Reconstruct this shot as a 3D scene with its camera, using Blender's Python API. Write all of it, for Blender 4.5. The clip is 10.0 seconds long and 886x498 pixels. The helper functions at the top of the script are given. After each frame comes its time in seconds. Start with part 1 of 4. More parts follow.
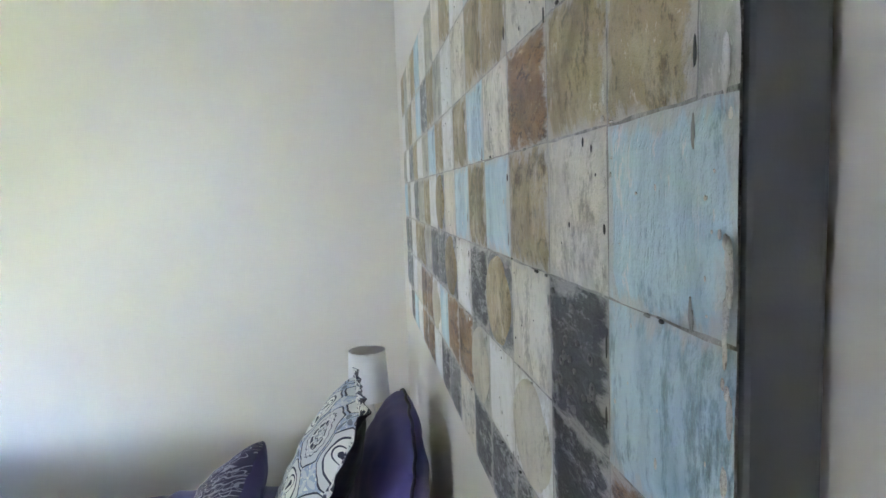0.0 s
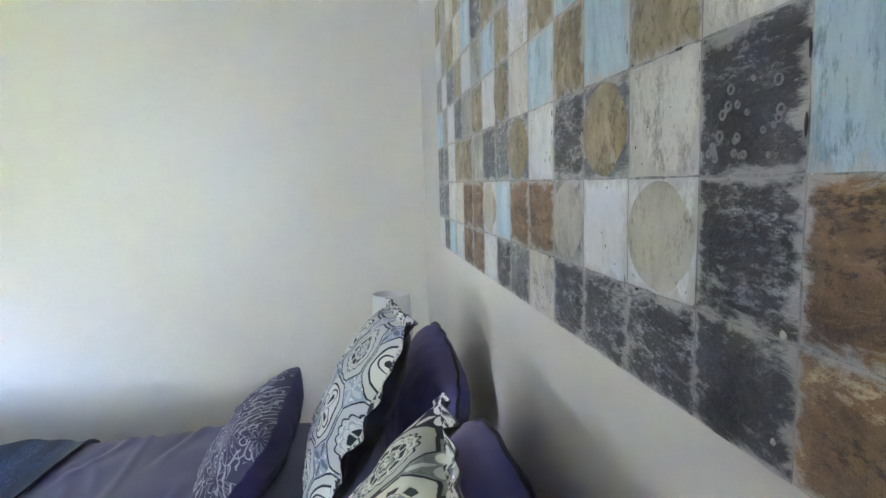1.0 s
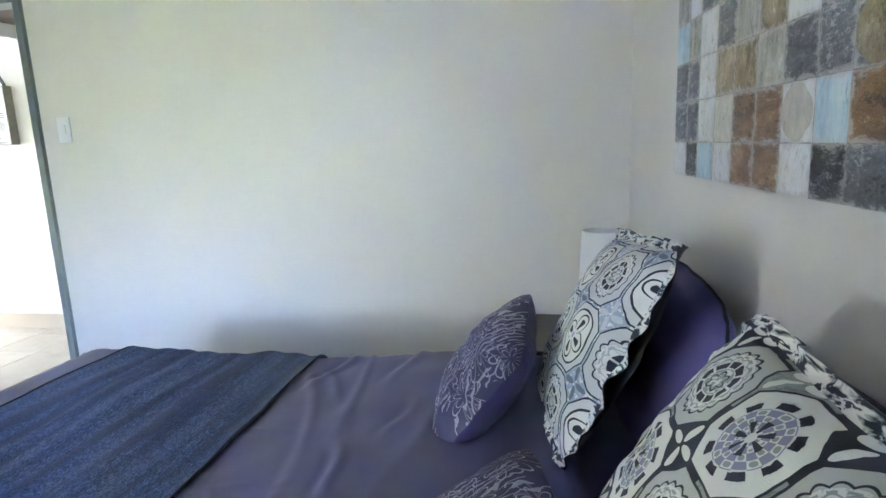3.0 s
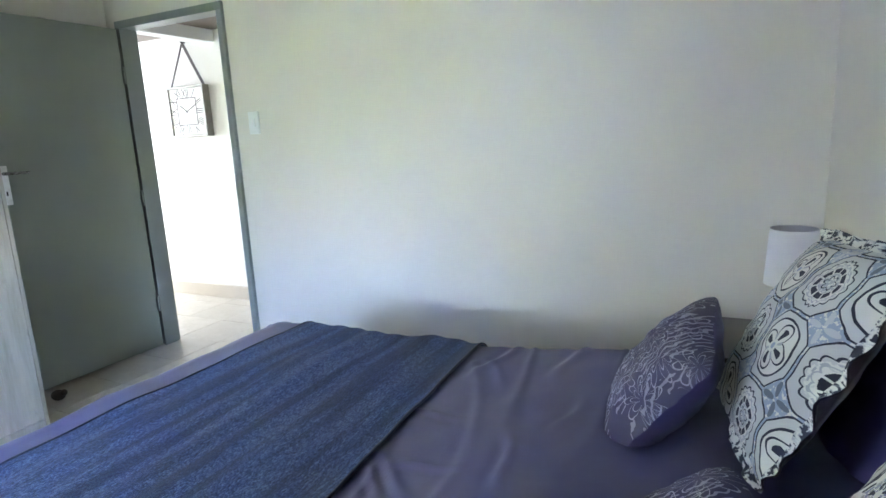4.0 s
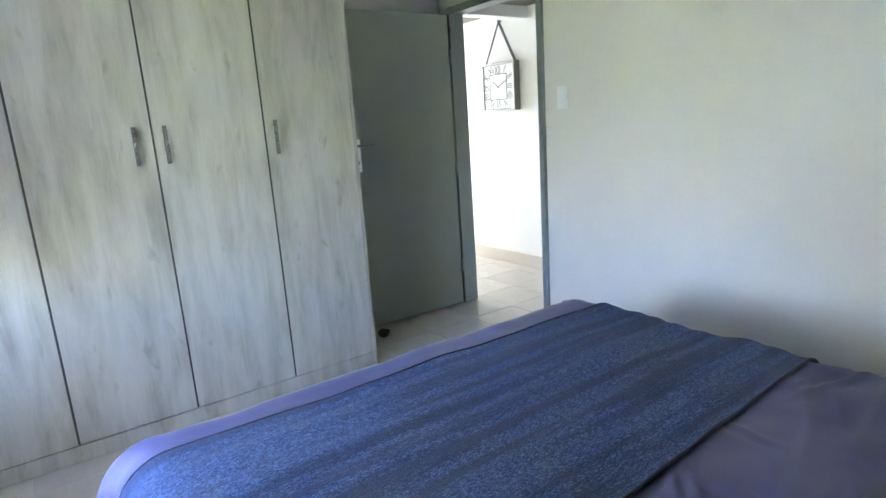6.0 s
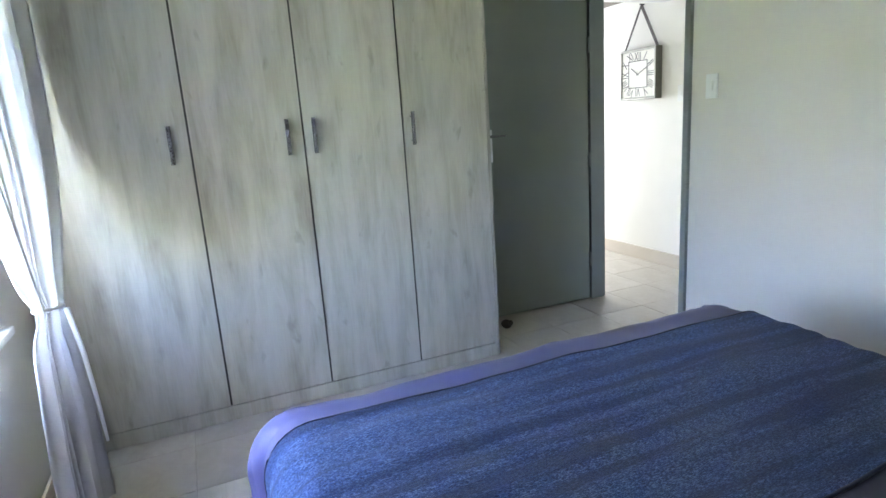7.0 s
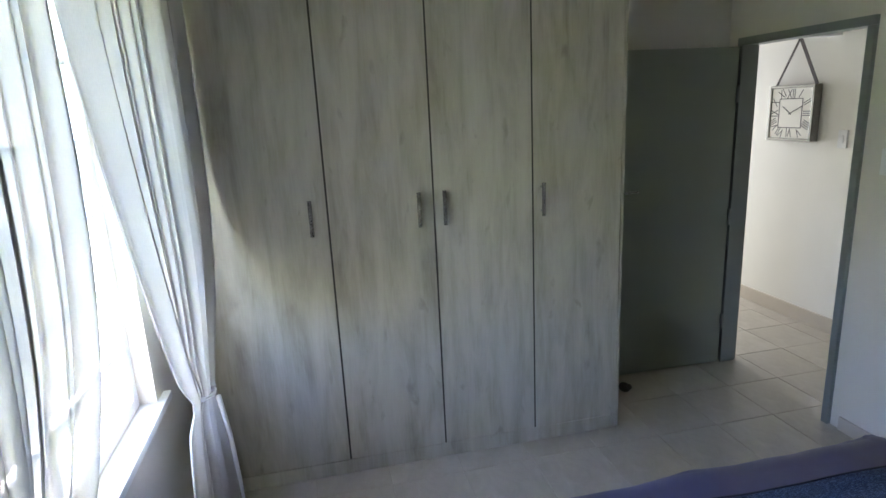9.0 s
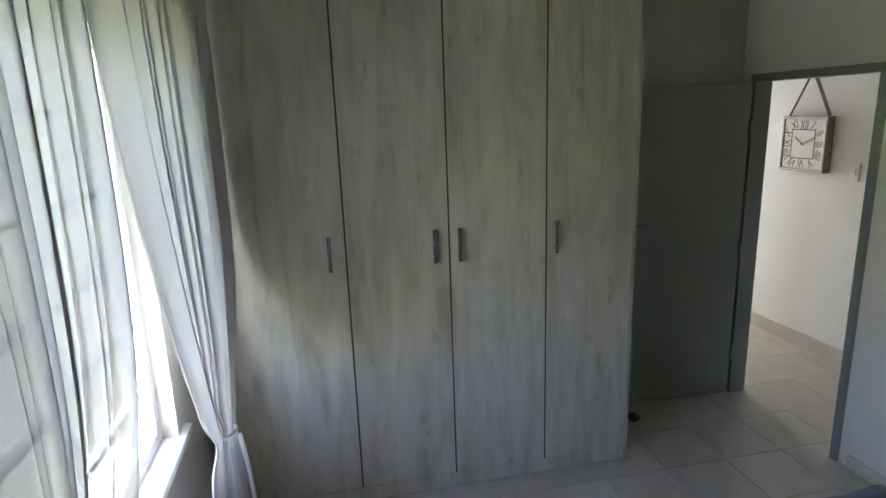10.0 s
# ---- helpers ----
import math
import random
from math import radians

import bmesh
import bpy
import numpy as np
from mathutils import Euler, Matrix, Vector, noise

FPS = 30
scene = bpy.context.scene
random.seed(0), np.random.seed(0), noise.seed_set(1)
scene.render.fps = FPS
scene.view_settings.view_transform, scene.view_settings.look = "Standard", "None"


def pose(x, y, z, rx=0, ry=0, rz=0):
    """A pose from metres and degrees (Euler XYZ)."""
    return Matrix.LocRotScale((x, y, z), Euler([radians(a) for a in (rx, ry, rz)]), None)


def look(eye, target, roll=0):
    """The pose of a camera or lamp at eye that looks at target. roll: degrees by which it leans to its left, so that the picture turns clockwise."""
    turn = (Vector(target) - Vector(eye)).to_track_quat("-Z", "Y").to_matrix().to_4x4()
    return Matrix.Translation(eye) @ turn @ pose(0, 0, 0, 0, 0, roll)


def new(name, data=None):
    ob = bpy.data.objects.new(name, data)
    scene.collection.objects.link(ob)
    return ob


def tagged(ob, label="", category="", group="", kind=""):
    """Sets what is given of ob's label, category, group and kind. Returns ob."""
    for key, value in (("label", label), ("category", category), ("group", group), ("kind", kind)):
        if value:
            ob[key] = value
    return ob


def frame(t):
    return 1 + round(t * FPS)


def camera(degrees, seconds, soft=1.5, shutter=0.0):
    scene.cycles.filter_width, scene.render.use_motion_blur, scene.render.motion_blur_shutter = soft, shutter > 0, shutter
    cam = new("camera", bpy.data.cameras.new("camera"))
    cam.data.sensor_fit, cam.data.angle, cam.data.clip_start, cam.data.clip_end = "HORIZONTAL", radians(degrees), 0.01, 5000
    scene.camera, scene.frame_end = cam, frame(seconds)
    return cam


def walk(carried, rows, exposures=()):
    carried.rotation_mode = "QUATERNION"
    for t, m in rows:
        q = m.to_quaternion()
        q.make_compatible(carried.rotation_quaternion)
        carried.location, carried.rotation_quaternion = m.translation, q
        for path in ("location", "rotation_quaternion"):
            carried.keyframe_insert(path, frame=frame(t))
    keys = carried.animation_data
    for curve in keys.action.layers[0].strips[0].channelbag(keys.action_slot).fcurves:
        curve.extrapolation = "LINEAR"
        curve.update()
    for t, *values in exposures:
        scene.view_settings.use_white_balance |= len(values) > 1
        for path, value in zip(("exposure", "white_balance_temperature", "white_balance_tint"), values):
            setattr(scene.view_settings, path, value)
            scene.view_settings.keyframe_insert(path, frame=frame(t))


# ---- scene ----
cam = camera(75.0, 10.0)
PATH = [
    (0, (0.158, 0.090, 1.520), (0.202, 2.080, 1.330), -2.0),
    (0.5, (0.111, 0.091, 1.429), (0.166, 2.080, 1.230), -1.65),
    (1, (0.041, 0.095, 1.355), (0.1, 2.08, 1.125), -1.5),
    (1.5, (-0.025, 0.101, 1.312), (0.01, 2.081, 1.029), -1.6),
    (2, (-0.086, 0.112, 1.277), (-0.145, 2.086, 0.958), -1.6),
    (2.5, (-0.142, 0.12, 1.274), (-0.363, 2.076, 0.919), -1.9),
    (2.7, (-0.166, 0.124, 1.275), (-0.464, 2.069, 0.916), -2.1),
    (3.8, (-0.284, 0.108, 1.289), (-1.075, 1.907, 0.910), -2.8),
    (4, (-0.292, 0.101, 1.295), (-1.164, 1.859, 0.909), -2.9),
    (4.5, (-0.319, 0.088, 1.316), (-1.387, 1.731, 0.914), -3.3),
    (5, (-0.347, 0.082, 1.323), (-1.599, 1.586, 0.909), -3.5),
    (5.5, (-0.36, 0.088, 1.323), (-1.794, 1.417, 0.901), -3.6),
    (6, (-0.365, 0.088, 1.329), (-1.959, 1.217, 0.898), -3.8),
    (7.3, (-0.412, 0.057, 1.369), (-2.236, 0.746, 0.925), -3.8),
    (7.5, (-0.436, 0.06, 1.403), (-2.274, 0.713, 0.958), -3.7),
    (8, (-0.498, 0.066, 1.519), (-2.367, 0.614, 1.065), -3.4),
    (8.5, (-0.532, 0.038, 1.641), (-2.42, 0.509, 1.178), -3.1),
    (9, (-0.53, 0.031, 1.755), (-2.428, 0.446, 1.28), -2.8),
    (9.5, (-0.524, 0.017, 1.844), (-2.426, 0.411, 1.369), -2.5),
    (10, (-0.515, 0.003, 1.915), (-2.422, 0.391, 1.455), -2.0),
]
EXPOSURES = [(0, 6.97, 5850, 20), (2.5, 6.8, 5700, 20), (4.5, 6.58, 5650, 19), (5.5, 6.48, 5650, 19), (7.5, 6.02, 5800, 19), (8.5, 5.52, 5950, 20), (10, 4.9, 6150, 21)]
walk(cam, [(t, look(eye, target, roll)) for t, eye, target, roll in PATH], EXPOSURES)

# ---- world, sun, large lights ----
world = bpy.data.worlds.new("sky")
world.use_nodes = True
scene.world = world
wn = world.node_tree.nodes
sky = wn.new("ShaderNodeTexSky")
sky.sky_type = "NISHITA"
sky.sun_disc = False
sky.sun_elevation, sky.sun_rotation = radians(82), radians(159)
world.node_tree.links.new(sky.outputs["Color"], wn["Background"].inputs["Color"])
wn["Background"].inputs["Strength"].default_value = 0.15
sun = new("sun", bpy.data.lights.new("sun", "SUN"))
sun.data.energy, sun.data.angle, sun.data.color = 5.0, radians(0.5), (1.0, 0.97, 0.91)
sun.matrix_world = look((1.5, -4, 30), (0, 0, 0))


def area(name, m, w, h, power, color):
    lamp = new(name, bpy.data.lights.new(name, "AREA"))
    lamp.data.shape, lamp.data.size, lamp.data.size_y = "RECTANGLE", w, h
    lamp.data.energy, lamp.data.color = power, color
    lamp.matrix_world = m
    return lamp


# area lamp added at the passage's left end; no window is built there
area("passage_fill", look((-7.1, 3.16, 1.55), (-4.0, 3.5, 1.3)), 0.8, 1.6, 2.25, (0.90, 0.97, 0.94))


# ---- materials ----
class Sock:
    """A node socket with arithmetic."""

    def __init__(self, tree, s):
        self.tree, self.s = tree, s

    def op(self, kind, *others):
        n = self.tree.nodes.new("ShaderNodeMath")
        n.operation = kind
        for i, v in enumerate((self, *others)):
            if isinstance(v, Sock):
                self.tree.links.new(v.s, n.inputs[i])
            else:
                n.inputs[i].default_value = v
        return Sock(self.tree, n.outputs[0])

    def __add__(self, o):
        return self.op("ADD", o)

    def __sub__(self, o):
        return self.op("SUBTRACT", o)

    def __mul__(self, o):
        return self.op("MULTIPLY", o)

    def __truediv__(self, o):
        return self.op("DIVIDE", o)

    def lt(self, o):
        return self.op("LESS_THAN", o)

    def gt(self, o):
        return self.op("GREATER_THAN", o)

    def mx(self, o):
        return self.op("MAXIMUM", o)

    def mn(self, o):
        return self.op("MINIMUM", o)

    def ab(self):
        return self.op("ABSOLUTE")

    def fl(self):
        return self.op("FLOOR")

    def cos(self):
        return self.op("COSINE")

    def near(self, centre, half):
        return (self - centre).ab().lt(half)


class Mat:
    """A Principled material with short ways to its nodes."""

    def __init__(self, name, rough=0.6, metal=0.0):
        self.m = bpy.data.materials.new(name)
        self.m.use_nodes = True
        self.t = self.m.node_tree
        self.b = self.t.nodes["Principled BSDF"]
        self.b.inputs["Roughness"].default_value = rough
        self.b.inputs["Metallic"].default_value = metal
        self.co = self.t.nodes.new("ShaderNodeTexCoord")

    def link(self, a, b):
        self.t.links.new(a.s if isinstance(a, Sock) else a, b)

    def mapped(self, space="Object", scale=(1, 1, 1), turn=(0, 0, 0)):
        n = self.t.nodes.new("ShaderNodeMapping")
        n.inputs["Scale"].default_value, n.inputs["Rotation"].default_value = scale, turn
        self.link(self.co.outputs[space], n.inputs["Vector"])
        return n.outputs[0]

    def noise(self, scale, detail=4, rough=0.55, vec=None, warp=0.0):
        n = self.t.nodes.new("ShaderNodeTexNoise")
        n.inputs["Scale"].default_value, n.inputs["Detail"].default_value = scale, detail
        n.inputs["Roughness"].default_value, n.inputs["Distortion"].default_value = rough, warp
        self.link(vec if vec is not None else self.co.outputs["Object"], n.inputs["Vector"])
        return Sock(self.t, n.outputs["Fac"])

    def rand(self):
        n = self.t.nodes.new("ShaderNodeObjectInfo")
        return Sock(self.t, n.outputs["Random"])

    def uv(self):
        n = self.t.nodes.new("ShaderNodeSeparateXYZ")
        self.link(self.co.outputs["UV"], n.inputs[0])
        return Sock(self.t, n.outputs[0]), Sock(self.t, n.outputs[1])

    def ramp(self, fac, *stops):
        n = self.t.nodes.new("ShaderNodeValToRGB")
        while len(n.color_ramp.elements) < len(stops):
            n.color_ramp.elements.new(0.5)
        for e, (at, c) in zip(n.color_ramp.elements, stops):
            e.position, e.color = at, (*c, 1)
        self.link(fac, n.inputs["Fac"])
        return Sock(self.t, n.outputs["Color"])

    def mix(self, fac, a, b, kind="MIX"):
        n = self.t.nodes.new("ShaderNodeMix")
        n.data_type, n.blend_type = "RGBA", kind
        for v, i in ((fac, n.inputs[0]), (a, n.inputs[6]), (b, n.inputs[7])):
            if isinstance(v, Sock):
                self.link(v, i)
            elif isinstance(v, tuple):
                i.default_value = (*v, 1)
            else:
                i.default_value = v
        return Sock(self.t, n.outputs[2])

    def color(self, c):
        if isinstance(c, tuple):
            self.b.inputs["Base Color"].default_value = (*c, 1)
        else:
            self.link(c, self.b.inputs["Base Color"])
        return self

    def rough(self, s):
        self.link(s, self.b.inputs["Roughness"])
        return self

    def bump(self, s, strength=0.3, dist=0.002):
        n = self.t.nodes.new("ShaderNodeBump")
        n.inputs["Strength"].default_value, n.inputs["Distance"].default_value = strength, dist
        self.link(s, n.inputs["Height"])
        self.link(n.outputs[0], self.b.inputs["Normal"])
        return self


def painted(name, c, rough=0.6, vary=0.06, grain=220.0, depth=0.0006):
    m = Mat(name, rough)
    big, fine = m.noise(1.6, 3), m.noise(grain, 2)
    lo, hi = tuple(v * (1 - vary) for v in c), tuple(min(1, v * (1 + vary)) for v in c)
    m.color(m.ramp(big, (0.3, lo), (0.7, hi)))
    m.rough(fine * 0.15 + (rough - 0.07))
    m.bump(fine + big * 0.5, 0.12, depth)
    return m.m


def metal(name, c, rough=0.3):
    m = Mat(name, rough, 1.0)
    m.color(m.ramp(m.noise(40, 3), (0.3, tuple(v * 0.85 for v in c)), (0.7, c)))
    m.rough(m.noise(160, 2) * 0.15 + (rough - 0.05))
    return m.m


WALL = painted("wall_paint", (0.72, 0.682, 0.618), 0.42, 0.03)
HALL = painted("passage_paint", (0.80, 0.78, 0.72), 0.6, 0.03)
CEIL = painted("ceiling_paint", (0.84, 0.84, 0.81), 0.7, 0.03)
STEEL_PAINT = painted("door_frame_enamel", (0.22, 0.24, 0.23), 0.35, 0.05)
DOOR_PAINT = painted("door_enamel", (0.25, 0.272, 0.232), 0.34, 0.05)
WHITE_PLASTIC = painted("white_plastic", (0.80, 0.80, 0.79), 0.35, 0.02)
CHROME = metal("brushed_nickel", (0.72, 0.71, 0.69), 0.28)
HANDLE = metal("dull_steel", (0.27, 0.265, 0.26), 0.25)
DARK_METAL = metal("dark_metal", (0.10, 0.095, 0.09), 0.45)
BROWN_BOARD = painted("brown_ceiling_board", (0.16, 0.13, 0.105), 0.6, 0.15)
# pale colour of the added outside wall, set for the light it bounces in
BLOCK_PALE = painted("light_block_pale", (0.72, 0.70, 0.64), 0.85, 0.1)
# dark brown for the added short wall, so that it bounces little light
BLOCK_DARK = painted("light_block_dark", (0.17, 0.11, 0.085), 0.85, 0.2)
SKIRT = painted("skirting_tile", (0.58, 0.52, 0.44), 0.35, 0.08)


def floor_tile():
    m = Mat("floor_tile_glaze", 0.3)
    c = m.ramp(m.noise(5.0, 6, 0.65, m.mapped("Object", (1, 1.6, 1)), 0.6), (0.3, (0.41, 0.37, 0.305)), (0.55, (0.49, 0.45, 0.38)), (0.75, (0.56, 0.52, 0.46)))
    m.color(m.mix(m.rand() * 0.4, c, (0.36, 0.32, 0.26)))
    m.rough(m.noise(30, 4) * 0.25 + 0.2)
    m.bump(m.noise(70, 3), 0.15, 0.0008)
    return m.m


TILE = floor_tile()
GROUT = painted("grout", (0.40, 0.37, 0.31), 0.9, 0.1)


def wood_grain():
    m = Mat("washed_oak_melamine", 0.46)
    wide = m.noise(1.7, 5, 0.55, m.mapped("Object", (1.0, 7.5, 1.1)), 0.55)
    patch = m.noise(1.1, 4, 0.6, m.mapped("Object", (1, 4.0, 1.5)), 0.6)
    fine = m.noise(9.0, 5, 0.65, m.mapped("Object", (1, 13, 0.8)), 0.4)
    knots = m.noise(3.2, 3, 0.5, m.mapped("Object", (1, 5.0, 2.0)), 0.4)
    c = m.ramp(wide * 0.50 + patch * 0.36 + fine * 0.14, (0.34, (0.29, 0.262, 0.205)), (0.45, (0.41, 0.387, 0.312)), (0.55, (0.485, 0.467, 0.388)), (0.68, (0.55, 0.537, 0.462)))
    c = m.mix(m.ramp(knots, (0.64, (0, 0, 0)), (0.76, (0.55, 0.55, 0.55))), c, (0.24, 0.21, 0.17))
    m.color(c)
    m.rough(fine * 0.2 + 0.36)
    m.bump(fine, 0.22, 0.0006)
    return m.m


OAK = wood_grain()
# near-black that stands for the shade in the door gaps; the carcass shares it
GAP = painted("gap_shade_dark", (0.05, 0.045, 0.04), 0.8, 0.1)


def cloth(name, c1, c2, scale=500.0, sheen=0.3, crease=0.5, rough=0.85):
    m = Mat(name, rough)
    weave = m.noise(scale, 2)
    folds = m.noise(5.0, 4, 0.6, None, 0.8)
    m.color(m.ramp(folds * 0.6 + weave * 0.4, (0.32, c1), (0.68, c2)))
    m.b.inputs["Sheen Weight"].default_value = sheen
    m.b.inputs["Sheen Roughness"].default_value = 0.4
    m.bump(weave * 0.12 + folds, crease, 0.006)
    return m.m


PURPLE = cloth("plum_satin_cotton", (0.073, 0.070, 0.158), (0.095, 0.092, 0.200), 600, 0.05, 0.25, 0.5)
PILLOW_PURPLE = cloth("violet_pillow_cotton", (0.105, 0.090, 0.270), (0.140, 0.120, 0.340), 600, 0.1, 0.4, 0.6)
INDIGO_BACK = cloth("indigo_cotton_backing", (0.050, 0.043, 0.140), (0.070, 0.060, 0.185), 600, 0.1, 0.4, 0.6)
PIPING = cloth("dark_plum_piping", (0.035, 0.030, 0.055), (0.05, 0.045, 0.075), 400)


def throw_cloth():
    m = Mat("navy_chenille", 0.95)
    rows = m.noise(95.0, 3, 0.7, m.mapped("Object", (4.0, 0.7, 1)), 0.3)
    fine = m.noise(380.0, 2, 0.7, m.mapped("Object", (1.1, 0.5, 1)))
    big = m.noise(2.2, 4, 0.6, m.mapped("Object", (8.5, 0.45, 1)), 0.3)
    c = m.ramp(rows * 0.5 + fine * 0.5, (0.40, (0.009, 0.018, 0.062)), (0.50, (0.026, 0.055, 0.165)), (0.60, (0.132, 0.20, 0.375)))
    m.color(m.mix(m.ramp(big, (0.40, (0.66, 0.66, 0.66)), (0.54, (0, 0, 0))), c, (0.009, 0.018, 0.064)))
    m.b.inputs["Sheen Weight"].default_value = 0.05
    m.bump(rows * 0.5 + fine, 0.9, 0.004)
    return m.m


THROW = throw_cloth()


def flower(m, u, v, cu, cv, n, r0, r1, width):
    """Petal outlines round a centre: a closed line with n lobes."""
    x, y = u - cu, v - cv
    r = (x * x + y * y).op("SQRT")
    a = y.op("ARCTAN2", x)
    lobe = ((a * (n / 2.0)).cos().ab()) * (r1 - r0) + r0
    inner = lobe * 0.62
    return (r - lobe).ab().lt(width).mx((r - inner).ab().lt(width * 0.8))


def embroidered():
    m = Mat("embroidered_indigo", 0.6)
    u, v = m.uv()
    wob = m.noise(7, 2, 0.5, m.mapped("UV"))
    uu, vv = u + (wob - 0.5) * 0.05, v + (wob - 0.5) * -0.04
    line = None
    for cu, cv, n, r0, r1 in ((0.10, 0.10, 9, 0.05, 0.15), (0.34, 0.22, 11, 0.06, 0.19), (0.62, 0.40, 11, 0.07, 0.21), (0.16, 0.46, 11, 0.06, 0.20), (0.42, 0.66, 11, 0.07, 0.22), (0.14, 0.84, 9, 0.06, 0.19), (0.74, 0.74, 11, 0.06, 0.20), (0.52, 0.95, 9, 0.05, 0.16), (0.66, 0.10, 9, 0.05, 0.15), (0.92, 0.52, 9, 0.05, 0.15), (0.94, 0.94, 9, 0.05, 0.15)):
        edge = flower(m, uu, vv, cu, cv, n, r0 * 0.55, r1, 0.0048)
        line = edge if line is None else line.mx(edge)
    hatch = ((u * 130.0 + v * 60.0 + wob * 26.0).cos()).gt(0.66) * m.noise(5, 2, 0.5, m.mapped("UV")).gt(0.50)
    line = line.mx(hatch * 0.75)
    weave = m.noise(700, 2)
    base = m.ramp(weave, (0.3, (0.024, 0.022, 0.068)), (0.7, (0.042, 0.038, 0.105)))
    m.color(m.mix(line, base, (0.42, 0.42, 0.52)))
    m.bump(line * 0.6 + weave * 0.3, 0.6, 0.002)
    return m.m


def medallion_print(name, cream, mid, dark, blue, scale, ou, ov, rosette=False):
    """A print of octagon medallions with small squares between them."""
    m = Mat(name, 0.8)
    u, v = m.uv()
    wob = m.noise(9, 2, 0.5, m.mapped("UV"))
    fine = m.noise(60, 3, 0.6, m.mapped("UV"))
    su, sv = u * scale + ou + (wob - 0.5) * 0.06, v * scale + ov + (wob - 0.5) * 0.05
    cu, cv = su.fl(), sv.fl()
    x, y = su - cu - 0.5, sv - cv - 0.5
    ax, ay = x.ab(), y.ab()
    octo = ax.mx(ay).mx((ax + ay) * 0.67)
    r = (x * x + y * y).op("SQRT")
    a = y.op("ARCTAN2", x)
    rw = r + (fine - 0.5) * 0.035
    key = (cu + cv) * 0.5
    kind = (key - key.fl()).gt(0.25)
    pale = m.mix(fine.gt(0.57), cream, tuple(0.55 * p + 0.45 * q for p, q in zip(cream, mid)))
    # kind one: lace scallops round a ring of dark blossoms
    one = m.mix(rw.gt(0.34), pale, tuple(0.45 * p + 0.55 * q for p, q in zip(cream, mid)))
    one = m.mix((r - ((a * 9.0).cos().ab() * 0.035 + 0.345)).ab().lt(0.011), one, dark)
    one = m.mix(r.near(0.31, 0.010) * (a * 17.0).cos().gt(-0.2), one, mid)
    one = m.mix((r - ((a * 6.0).cos().ab() * 0.035 + 0.265)).ab().lt(0.008), one, mid)
    one = m.mix(rw.near(0.205, 0.040) * (a * 4.5 + 0.7).cos().ab().gt(0.28), one, dark)
    one = m.mix(rw.lt(0.15), one, mid)
    one = m.mix(r.lt(0.14) * fine.gt(0.53), one, cream)
    one = m.mix((r - ((a * 3.0).cos().ab() * 0.05 + 0.06)).ab().lt(0.010), one, dark)
    if rosette:
        # a mosaic of small lozenges in a ring of dark beads
        lozenge = (a * 9.0).cos() * (r * 46.0 + 0.8).cos()
        two = m.mix(lozenge.gt(0.0), cream, blue)
        two = m.mix((lozenge.lt(-0.45)) * r.gt(0.12), two, mid)
        two = m.mix(r.lt(0.17) * (a * 7.0).cos().gt(0.25), two, dark)
        two = m.mix(r.lt(0.05), two, cream)
        two = m.mix(r.gt(0.30), two, cream)
        two = m.mix(rw.near(0.345, 0.036) * (a * 9.0 + 0.4).cos().gt(-0.15), two, dark)
        two = m.mix(octo.gt(0.41), two, cream)
    else:
        # a four-petal flower in a double ring
        two = m.mix(r.lt(0.375), tuple(0.6 * p + 0.4 * q for p, q in zip(cream, mid)), cream)
        petal = (a * 2.0 + 0.5).cos().ab() * 0.17 + 0.16
        two = m.mix((r - petal).ab().lt(0.014), two, dark)
        two = m.mix(r.lt(petal * 0.78) * r.gt(0.09) * (a * 2.0 + 0.5).cos().ab().gt(0.90), two, dark)
        two = m.mix(r.near(0.13, 0.045) * (a * 2.0 + 0.5).cos().ab().lt(0.32), two, mid)
        two = m.mix(r.lt(0.045), two, blue)
        two = m.mix(r.near(0.385, 0.015), two, dark)
    med = m.mix(kind, one, two)
    # the small squares between the octagons: four leaves on a tinted ground
    qx, qy = ax * -1.0 + 0.5, ay * -1.0 + 0.5
    gu, gv = (su + 0.5).fl(), (sv + 0.5).fl()
    odd = (gu + gv) * 0.5
    odd = (odd - odd.fl()).gt(0.25)
    leaf1 = ((qx - 0.13) / 0.10) * ((qx - 0.13) / 0.10) + (qy / 0.042) * (qy / 0.042)
    leaf2 = ((qy - 0.13) / 0.10) * ((qy - 0.13) / 0.10) + (qx / 0.042) * (qx / 0.042)
    leaf = leaf1.mn(leaf2).lt(1.0)
    if rosette:
        ground = m.mix(odd, m.mix(fine.gt(0.55), mid, tuple(0.7 * p for p in mid)), dark)
        square = m.mix(leaf, ground, cream)
    else:
        ground = m.mix(fine.gt(0.56), blue, cream)
        square = m.mix(leaf, ground, m.mix(odd, tuple(0.45 * p for p in blue), tuple(0.5 * p + 0.5 * q for p, q in zip(blue, cream))))
    col = m.mix(octo.gt(0.468), med, square)
    col = m.mix(octo.near(0.474, 0.011), col, dark)
    # the plain flange: torn strips of the print with dark leaves
    edge = (u - 0.5).ab().mx((v - 0.5).ab())
    strip = m.noise(13, 3, 0.6, m.mapped("UV", (1.0, 2.2, 1)), 0.6)
    flange = m.ramp(strip, (0.44, dark), (0.47, mid), (0.52, cream), (0.60, cream), (0.62, dark))
    col = m.mix(edge.gt(0.452), col, flange)
    m.color(col)
    m.bump(m.noise(700, 2) + m.noise(5, 3) * 3.0, 0.35, 0.004)
    return m.m


